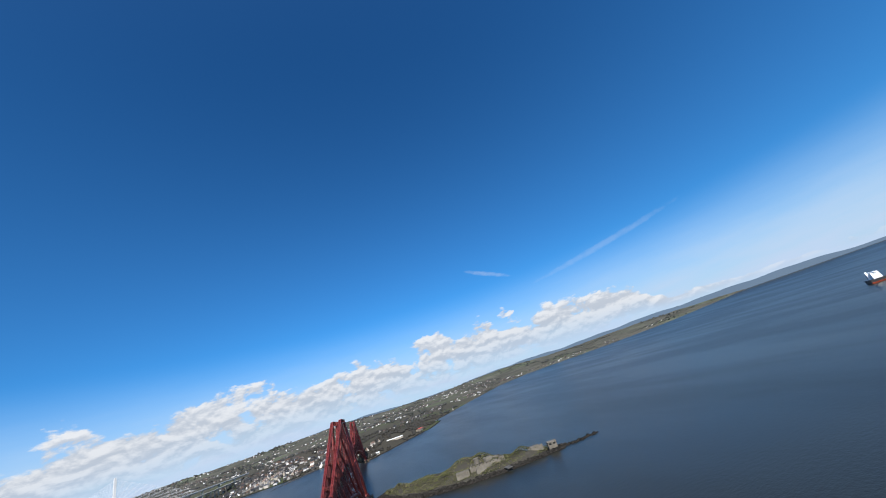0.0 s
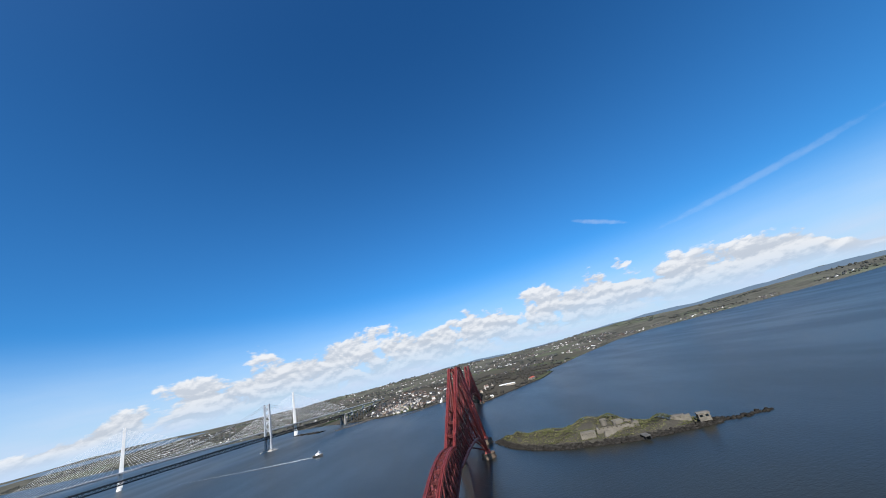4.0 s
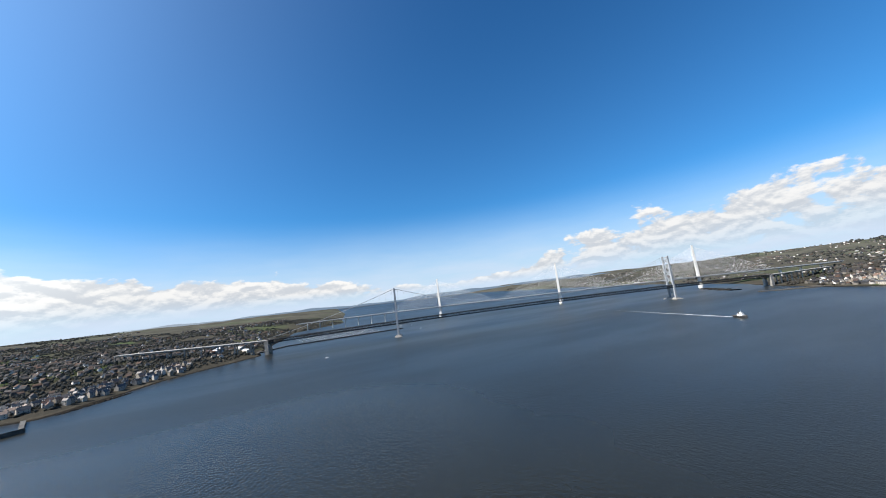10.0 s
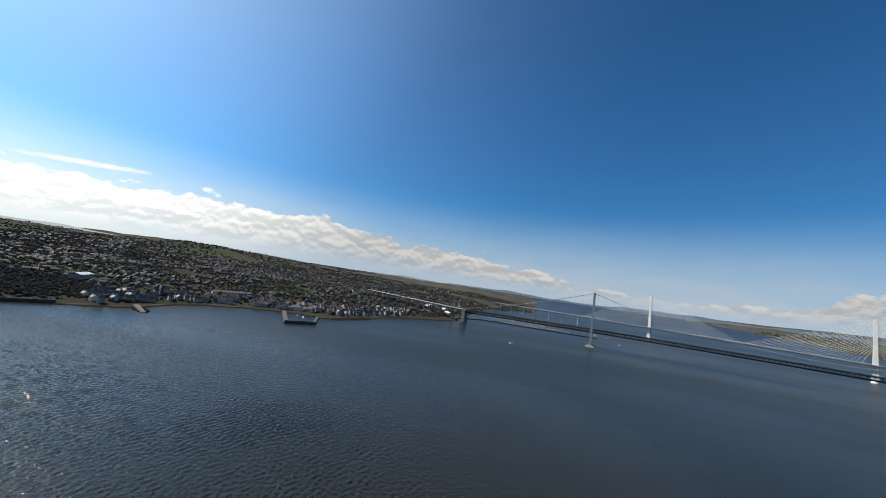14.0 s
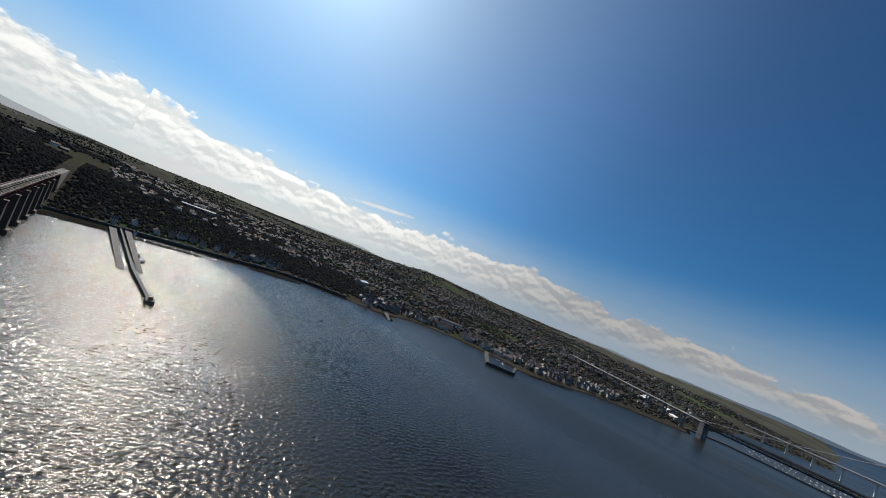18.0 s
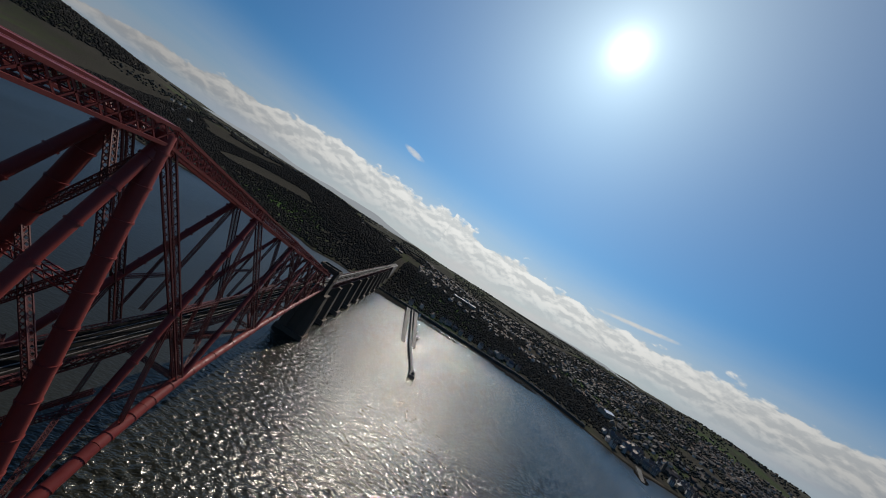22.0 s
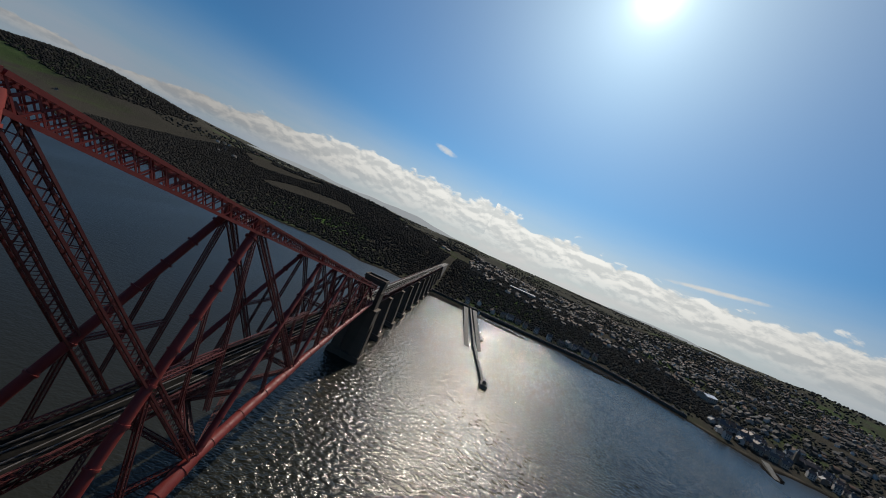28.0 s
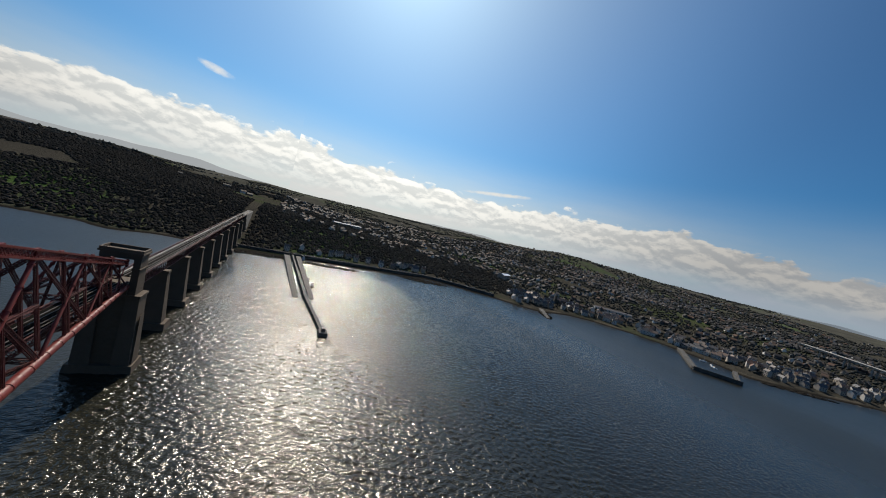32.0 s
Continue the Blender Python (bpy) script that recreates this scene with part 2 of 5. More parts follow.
# ---- mesh helpers ----
class MB:
    """Gathers vertices and faces for one mesh."""

    def __init__(self):
        self.v, self.f = [], []

    def quad_prism(self, p, q, w, h, up=(0, 0, 1), w2=None, h2=None, caps=True):
        """A straight bar from p to q, w across and h along up."""
        p, q = Vector(p), Vector(q)
        d = (q - p).normalized()
        side = d.cross(Vector(up))
        if side.length < 1e-4:
            side = d.cross(Vector((1, 0, 0)))
        side.normalize()
        top = side.cross(d)
        i = len(self.v)
        for c, ww, hh in ((p, w, h), (q, w2 or w, h2 or h)):
            for sx, sy in ((-1, -1), (1, -1), (1, 1), (-1, 1)):
                self.v.append(tuple(c + side * (sx * ww / 2) + top * (sy * hh / 2)))
        for a in range(4):
            b = (a + 1) % 4
            self.f.append((i + a, i + b, i + 4 + b, i + 4 + a))
        if caps:
            self.f += [(i + 3, i + 2, i + 1, i), (i + 4, i + 5, i + 6, i + 7)]
        return self

    def box(self, x0, x1, y0, y1, z0, z1, tx=0.0, ty=0.0):
        """A block; tx, ty: how far the top draws in on each side."""
        i = len(self.v)
        self.v += [(x0, y0, z0), (x1, y0, z0), (x1, y1, z0), (x0, y1, z0), (x0 + tx, y0 + ty, z1), (x1 - tx, y0 + ty, z1), (x1 - tx, y1 - ty, z1), (x0 + tx, y1 - ty, z1)]
        self.f += [(i + 3, i + 2, i + 1, i), (i + 4, i + 5, i + 6, i + 7), (i, i + 1, i + 5, i + 4), (i + 1, i + 2, i + 6, i + 5), (i + 2, i + 3, i + 7, i + 6), (i + 3, i, i + 4, i + 7)]
        return self

    def tube(self, p, q, r0, r1=None, n=14, caps=True):
        p, q = Vector(p), Vector(q)
        d = (q - p).normalized()
        a = d.orthogonal().normalized()
        b = d.cross(a)
        i = len(self.v)
        for c, r in ((p, r0), (q, r0 if r1 is None else r1)):
            for k in range(n):
                t = 2 * math.pi * k / n
                self.v.append(tuple(c + (a * math.cos(t) + b * math.sin(t)) * r))
        for k in range(n):
            m = (k + 1) % n
            self.f.append((i + k, i + m, i + n + m, i + n + k))
        if caps:
            self.f += [tuple(i + n - 1 - k for k in range(n)), tuple(i + n + k for k in range(n))]
        return self

    def rings(self, p, q, r, every, w=0.45, n=14):
        """Stiffening bands round a tube."""
        p, q = Vector(p), Vector(q)
        k = max(1, int((q - p).length / every))
        d = (q - p).normalized()
        for j in range(k):
            c = p.lerp(q, (j + 0.5) / k)
            self.tube(c - d * w / 2, c + d * w / 2, r, r, n)
        return self

    def lattice(self, p, q, w, h, up=(0, 0, 1), bay=None, bar=0.35, lace=0.16, w2=None, h2=None, cross=True):
        """A box girder of four corner angles laced with crossed bars on its four sides."""
        p, q = Vector(p), Vector(q)
        d = (q - p).normalized()
        side = d.cross(Vector(up))
        if side.length < 1e-4:
            side = d.cross(Vector((0, 1, 0)))
        side.normalize()
        top = side.cross(d)
        w2, h2 = w2 or w, h2 or h
        n = max(1, round((q - p).length / (bay or max(w, h) * 1.05)))

        def corner(t, sx, sy):
            return p.lerp(q, t) + side * (sx * (w + (w2 - w) * t) / 2) + top * (sy * (h + (h2 - h) * t) / 2)

        cs = ((-1, -1), (1, -1), (1, 1), (-1, 1))
        for c in cs:
            self.quad_prism(corner(0, *c), corner(1, *c), bar, bar, top)
        for a in range(4):
            c0, c1 = cs[a], cs[(a + 1) % 4]
            nrm = top if a in (0, 2) else side
            for j in range(n):
                t0, t1 = j / n, (j + 1) / n
                e0, e1 = (c0, c1) if (j % 2 == 0 or cross) else (c1, c0)
                self.quad_prism(corner(t0, *e0), corner(t1, *e1), lace, lace * 0.5, nrm, caps=False)
                if cross:
                    self.quad_prism(corner(t0, *e1), corner(t1, *e0), lace, lace * 0.5, nrm, caps=False)
        return self

    def mesh(self, name):
        me = bpy.data.meshes.new(name)
        me.from_pydata(self.v, [], self.f)
        me.update()
        return me


def part(name, mb, mat, parent=None, label="", smooth=False):
    me = mb.mesh(name) if isinstance(mb, MB) else mb
    if not me.materials:
        me.materials.append(mat)
    if smooth:
        me.shade_smooth()
        me.set_sharp_from_angle(angle=radians(40))
    ob = new(name, me)
    if parent:
        ob.parent = parent
    if label:
        tagged(ob, label)
    return ob


def thing(name, label, category, group="", at=(0, 0, 0), turn=0.0):
    ob = new(name)
    ob.empty_display_size = 0.1
    ob.matrix_world = pose(*at, 0, 0, turn)
    return tagged(ob, label, category, group)


# ---- ground and water ----
SOUTH = [(-4900, 700), (-3600, 620), (-2760, 470), (-2420, 440), (-2150, 120), (-1765, 70), (-1480, 30), (-1290, 10), (-1196, 20), (-1095, -80), (-1000, -165), (-905, -200), (-830, -235), (-782, -262), (-792, -310), (-782, -368), (-750, -440), (-695, -502), (-650, -520),
         (-598, -518), (-570, -508), (-536, -528), (-488, -580), (-420, -638), (-352, -662), (-285, -654), (-232, -650), (-132, -650), (-80, -638), (-16, -636), (40, -640), (95, -648), (145, -622), (185, -652), (260, -656), (331, -634), (434, -608), (594, -580), (900, -640), (1500, -900), (2400, -700), (3400, -1100), (4900, -900),
         (4900, -4900), (-4900, -4900)]
NORTH = [(-4900, 2300), (-3300, 2550), (-2200, 2500), (-1500, 2350), (-1080, 2150), (-800, 1960), (-665, 1800), (-560, 1690), (-470, 1610), (-400, 1560), (-330, 1530), (-250, 1520), (-160, 1530), (-80, 1480), (-30, 1330), (0, 1190), (25, 1150), (80, 1212), (145, 1300), (205, 1385), (262, 1448), (310, 1560), (358, 1690),
         (330, 1790), (410, 1900), (630, 2240), (900, 2580), (1150, 2860), (1480, 2990), (1810, 2880), (2195, 2730), (2735, 2580), (3400, 2600), (4900, 2700), (4900, 4900), (-4900, 4900)]
ISLAND = [(33, 612), (50, 562), (72, 530), (92, 508), (112, 494), (140, 481), (164, 470), (205, 463), (240, 459), (252, 465), (236, 482), (210, 505), (180, 532), (148, 556), (110, 577), (75, 598), (48, 620)]


def shore(px, py, poly):
    """Distance to the shoreline, positive on land."""
    poly = np.array(poly, float)
    best = np.full(px.shape, 1e9)
    inside = np.zeros(px.shape, bool)
    for a, b in zip(poly, np.roll(poly, -1, 0)):
        d = b - a
        t = np.clip(((px - a[0]) * d[0] + (py - a[1]) * d[1]) / (d @ d), 0, 1)
        best = np.minimum(best, np.hypot(px - a[0] - t * d[0], py - a[1] - t * d[1]))
        cut = ((a[1] > py) != (b[1] > py)) & (px < (b[0] - a[0]) * (py - a[1]) / (b[1] - a[1] + 1e-12) + a[0])
        inside ^= cut
    return np.where(inside, best, -best)


def ripple(x, y, seed, size):
    """Smooth hills of about that size, from sums of waves."""
    r = np.random.RandomState(seed)
    out = np.zeros_like(x)
    for k in range(14):
        a, f, ph = r.uniform(0, 2 * np.pi), r.uniform(0.6, 1.7) / size, r.uniform(0, 6.3)
        out += np.sin((x * np.cos(a) + y * np.sin(a)) * f * 2 * np.pi + ph)
    return out / 5.0


def lift(x, y):
    """Far out the sheet rises a little, so that it meets the horizon."""
    r = np.hypot(x, y - 50)
    return np.clip((r - 1900) / 2950, 0, 2) ** 1.5 * 96


def hill(x, y, cx, cy, rx, ry, h):
    return h * np.exp(-(((x - cx) / rx) ** 2 + ((y - cy) / ry) ** 2))


def height(x, y):
    x, y = np.asarray(x, float), np.asarray(y, float)
    ds, dn = shore(x, y, SOUTH), shore(x, y, NORTH)
    d = np.maximum(ds, dn)
    z = np.where(d > 0, 2.5 * np.clip(d / 14, 0, 1), np.clip(d, -60, 0) * 0.12)
    inland = np.clip((d - 15) / 500, 0, 1) ** 0.8
    s = ds > 0
    up = np.where(s, 38 * inland + 9 * ripple(x, y, 3, 900) * inland + 3 * ripple(x, y, 5, 260) * inland,
                  30 * inland + 8 * ripple(x, y, 7, 1000) * inland + 4 * ripple(x, y, 9, 300) * inland)
    big = np.clip((d - 40) / 260, 0, 1)
    up = up + big * np.where(s, hill(x, y, 520, -1500, 620, 420, 78) + hill(x, y, 60, -900, 330, 170, 22) + hill(x, y, -2150, -1950, 1100, 520, 92) + hill(x, y, -3400, -900, 900, 900, 22) + hill(x, y, 1900, -1900, 700, 600, 80) + hill(x, y, 2150, -1430, 520, 330, 88) + hill(x, y, -900, -3600, 1800, 500, 30),
                             hill(x, y, 175, 1480, 110, 210, 52) + hill(x, y, -330, 1800, 260, 300, 40) + hill(x, y, 1700, 4200, 500, 260, 48) + hill(x, y, -600, 4300, 1500, 400, 45))
    z = np.where(d > 0, z + np.maximum(up, 0), z)
    di = shore(x, y, ISLAND)
    zi = np.clip(di / 5, -1, 1) * 2.5 + np.clip((di - 3) / 14, 0, 1) * (6.5 + 3.2 * ripple(x, y, 11, 38)) + hill(x, y, 155, 525, 42, 22, 7) * (di > 0)
    return np.where(di > -6, np.maximum(zi, -3), z) + lift(x, y)


def sheet(name, xs, ys, fz, mat, smooth=True):
    gx, gy = np.meshgrid(xs, ys)
    co = np.stack([gx, gy, fz(gx, gy)], -1).reshape(-1, 3)
    nx, ny = len(xs), len(ys)
    i = (np.arange(ny - 1)[:, None] * nx + np.arange(nx - 1)[None, :]).ravel()
    faces = np.stack([i, i + 1, i + nx + 1, i + nx], 1)
    me = bpy.data.meshes.new(name)
    me.vertices.add(len(co))
    me.vertices.foreach_set("co", co.astype(np.float32).ravel())
    me.loops.add(faces.size)
    me.loops.foreach_set("vertex_index", faces.astype(np.int32).ravel())
    me.polygons.add(len(faces))
    me.polygons.foreach_set("loop_start", np.arange(0, faces.size, 4, dtype=np.int32))
    me.polygons.foreach_set("loop_total", np.full(len(faces), 4, dtype=np.int32))
    me.update(calc_edges=True)
    me.materials.append(mat)
    if smooth:
        me.shade_smooth()
    return new(name, me)


def graded(a, b, c, fine, coarse):
    """Grid lines: fine between b and c, coarse from there to a on both ends."""
    return np.unique(np.concatenate([np.arange(-a, b, coarse), np.arange(b, c, fine), np.arange(c, a + 1, coarse)]))


def land_material():
    m = bpy.data.materials.new("spring_countryside")
    m.use_nodes = True
    n = Nodes(m.node_tree)
    pos = n.t.nodes.new("ShaderNodeNewGeometry").outputs["Position"]
    cells = n.add("ShaderNodeTexVoronoi", ("Vector", pos), Scale=0.0042)
    pick = n.add("ShaderNodeSeparateColor", (0, cells.outputs["Color"])).outputs[0]
    field = n.ramp(pick, [(0.0, (0.045, 0.058, 0.026)), (0.25, (0.055, 0.112, 0.026)), (0.45, (0.050, 0.046, 0.032)), (0.65, (0.050, 0.078, 0.026)), (0.85, (0.060, 0.078, 0.034)), (1.0, (0.040, 0.044, 0.026))])
    grain = n.noise(pos, 0.05, 6, 0.65)
    field = n.mix(n.span(grain, 0.25, 0.75, 0.0, 0.5), field, (0.046, 0.055, 0.028))
    wood = n.mix(n.noise(pos, 0.09, 5, 0.7), (0.040, 0.037, 0.031), (0.066, 0.060, 0.048))
    # fields pale with distance outwards, haze put into the colour
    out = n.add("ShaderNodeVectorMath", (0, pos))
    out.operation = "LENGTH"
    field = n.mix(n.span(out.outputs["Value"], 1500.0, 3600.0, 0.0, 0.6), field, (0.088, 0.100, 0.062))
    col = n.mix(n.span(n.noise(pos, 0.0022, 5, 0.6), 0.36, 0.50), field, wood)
    # far fields and woods together paled again, more painted haze
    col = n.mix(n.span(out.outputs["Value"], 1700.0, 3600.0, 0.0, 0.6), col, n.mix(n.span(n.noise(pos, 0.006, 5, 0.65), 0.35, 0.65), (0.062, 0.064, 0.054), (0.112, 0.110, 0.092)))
    z = n.add("ShaderNodeSeparateXYZ", ("Vector", pos)).outputs[2]
    beach = n.math("MULTIPLY", n.span(z, 3.2, 1.8), n.span(n.noise(pos, 0.012, 3), 0.5, 0.62))
    col = n.mix(beach, col, (0.095, 0.082, 0.064))
    rock = n.span(z, 2.0, 0.6)
    col = n.mix(rock, col, n.mix(grain, (0.010, 0.009, 0.008), (0.032, 0.029, 0.025)))
    p = n.add("ShaderNodeBsdfPrincipled", ("Base Color", col), Roughness=0.95)
    p.inputs["Specular IOR Level"].default_value = 0.0
    p.inputs["IOR"].default_value = 1.03
    bp = n.add("ShaderNodeBump", ("Height", n.noise(pos, 0.12, 6, 0.7)), Strength=0.8, Distance=3.0)
    n.t.links.new(bp.outputs[0], p.inputs["Normal"])
    n.add("ShaderNodeOutputMaterial", ("Surface", p.outputs[0]))
    return m


def water_material():
    m = bpy.data.materials.new("estuary_water")
    m.use_nodes = True
    n = Nodes(m.node_tree)
    pos = n.t.nodes.new("ShaderNodeNewGeometry").outputs["Position"]
    # crests lie across the wind, longer than wide
    spun = n.add("ShaderNodeMapping", ("Vector", pos), Rotation=(0, 0, radians(-14))).outputs[0]
    turned = n.add("ShaderNodeMapping", ("Vector", spun), Scale=(0.62, 1.0, 1.0)).outputs[0]
    swell = n.noise(turned, 0.36, 2, 0.5, 0.25)
    chop = n.noise(turned, 1.05, 1, 0.5, 0.3)
    gusts = n.noise(n.add("ShaderNodeMapping", ("Vector", pos), Rotation=(0, 0, radians(40)), Scale=(1.0, 0.3, 1.0)).outputs[0], 0.006, 4, 0.55)
    h = n.math("ADD", n.math("MULTIPLY", swell, 0.75), n.math("MULTIPLY", chop, 0.45))
    col = n.mix(n.span(n.noise(pos, 0.0035, 4), 0.35, 0.65), (0.0135, 0.0135, 0.0095), (0.0180, 0.0178, 0.0125))
    p = n.add("ShaderNodeBsdfPrincipled", ("Base Color", col), Roughness=0.10, IOR=1.36)
    # warm tint takes blue out of the sky's reflection
    p.inputs["Specular Tint"].default_value = (1.0, 0.90, 0.80, 1)
    # calmer water to the west and north, placed to fit the camera's view
    px, py = n.add("ShaderNodeSeparateXYZ", ("Vector", pos)).outputs[0:2]
    bump_fit = n.math("MULTIPLY", n.span(n.math("ADD", px, n.math("MULTIPLY", gusts, 240.0)), -500.0, -230.0, 0.20, 1.0), n.span(py, 130.0, 380.0, 1.0, 0.28))
    # weaker bump east of the railway bridge darkens it in the camera's view
    bump_fit = n.math("MULTIPLY", bump_fit, n.math("MAXIMUM", n.span(px, -6.0, 30.0, 1.0, 0.30), n.span(py, 200.0, 420.0)))
    # rougher where the bump is weak, to dull the blue sky mirrored there
    n.t.links.new(n.math("ADD", n.span(bump_fit, 0.2, 0.9, 0.32, 0.12), n.span(gusts, 0.35, 0.65, -0.02, 0.04)), p.inputs["Roughness"])
    # specular lowered in the calm south dims its reflection for the camera's view
    n.t.links.new(n.math("MAXIMUM", n.span(bump_fit, 0.2, 0.9, 0.32, 0.55), n.span(py, 0.0, 320.0, 0.32, 0.54)), p.inputs["Specular IOR Level"])
    bp = n.add("ShaderNodeBump", ("Height", h), ("Strength", n.math("MULTIPLY", n.span(gusts, 0.3, 0.7, 0.75, 1.0), bump_fit)), Distance=1.0)
    n.t.links.new(bp.outputs[0], p.inputs["Normal"])
    n.add("ShaderNodeOutputMaterial", ("Surface", p.outputs[0]))
    return m


xs, ys = graded(4900, -1700, 1000, 16, 60), graded(4900, -1300, 1900, 16, 60)
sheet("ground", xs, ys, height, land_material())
tagged(bpy.data.objects["ground"], "rolling farmland, woods and rocky shores round the estuary", "ground", kind="structure")


def waves(x, y):
    """Wind waves before the southern shore, placed where the camera sees glitter, fading outwards."""
    r = np.random.RandomState(12)
    out = np.zeros_like(x)
    count, steep = 64, 0.26
    for _ in range(count):
        a, length = radians(104) + r.normal(0, 0.9), r.uniform(2.3, 5.4)
        k = 2 * np.pi / length
        out += steep * math.sqrt(2 / count) / k * np.sin(k * (x * np.cos(a) + y * np.sin(a)) + r.uniform(0, 6.3))

    def ramp(v, lo, hi):
        return np.clip((v - lo) / (hi - lo), 0, 1)

    group = 0.85 + 0.3 * ripple(x, y, 61, 160)
    edge = ramp(x, -400, -240) * ramp(x, 22, -8) * ramp(y, -648, -600) * ramp(y, 132, 70)
    return out * np.clip(group, 0.4, 1.4) * edge


def lines(lo, hi, fine):
    """Grid lines over the whole estuary, fine between lo and hi."""
    return np.unique(np.concatenate([np.arange(-4900, lo, 70.0), np.arange(lo, hi, fine), np.arange(hi, 4901, 70.0), [4900.0]]))


sheet("water", lines(-404, 26, 0.9), lines(-652, 136, 0.9), lambda x, y: lift(x, y) + waves(x, y), water_material())
tagged(bpy.data.objects["water"], "grey-blue estuary water with wind ripples and sun glitter", "water", kind="structure")


def far_hills():
    """Plain glowing backdrop of distant hills all round; painted haze, paler towards the sun."""
    m = bpy.data.materials.new("glowing_hazy_hills")
    m.use_nodes = True
    n = Nodes(m.node_tree)
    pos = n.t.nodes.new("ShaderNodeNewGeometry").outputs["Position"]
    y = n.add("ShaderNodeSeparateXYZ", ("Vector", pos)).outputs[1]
    # haze and sunward brightness are put into the emission colour
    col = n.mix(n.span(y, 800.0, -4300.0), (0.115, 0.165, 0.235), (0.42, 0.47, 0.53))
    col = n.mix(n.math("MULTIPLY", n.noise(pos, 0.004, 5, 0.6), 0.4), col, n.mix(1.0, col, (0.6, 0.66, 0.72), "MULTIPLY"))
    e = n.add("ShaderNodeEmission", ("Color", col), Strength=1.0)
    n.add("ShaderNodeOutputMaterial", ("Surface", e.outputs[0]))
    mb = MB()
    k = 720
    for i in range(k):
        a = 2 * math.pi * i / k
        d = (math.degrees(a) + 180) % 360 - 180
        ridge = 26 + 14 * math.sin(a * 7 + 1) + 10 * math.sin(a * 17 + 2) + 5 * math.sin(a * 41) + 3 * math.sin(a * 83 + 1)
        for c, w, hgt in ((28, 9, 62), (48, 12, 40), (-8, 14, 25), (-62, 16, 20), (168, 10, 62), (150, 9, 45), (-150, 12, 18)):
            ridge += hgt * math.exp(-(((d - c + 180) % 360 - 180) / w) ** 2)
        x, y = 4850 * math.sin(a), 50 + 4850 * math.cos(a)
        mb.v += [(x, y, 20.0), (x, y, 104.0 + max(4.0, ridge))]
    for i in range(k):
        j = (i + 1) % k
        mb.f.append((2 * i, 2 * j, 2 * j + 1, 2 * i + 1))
    tagged(part("backdrop", mb, m), "glowing pale blue backdrop of distant hills along the horizon", "backdrop", kind="structure")


far_hills()


# ---- the red cantilever railway bridge ----
NODES = [0.0, 51.5, 98.5, 135.0, 165.0, 188.5, 207.3]
BATTER = 1 / 7.5
ARCH = [(0.0, 8.0), (10.0, 15.0), (23.0, 22.0), (36.0, 26.8), (51.5, 31.6), (80.0, 36.0), (112.0, 39.6), (150.0, 42.6), (207.3, 45.8)]


def arm_top(s):
    return 5.0 - 2.0 * s / 207.3, 107.5 - 49.5 * s / 207.3


def arm_bottom(s):
    """The bottom chord rises steeply from the skewback; the truss leans in at one even batter."""
    z = float(np.interp(s, *zip(*ARCH)))
    xt, zt = arm_top(s)
    return xt + (zt - z) * BATTER, z


def tower_x(z):
    return 18.3 - 13.3 * (z - 6.5) / 101.0


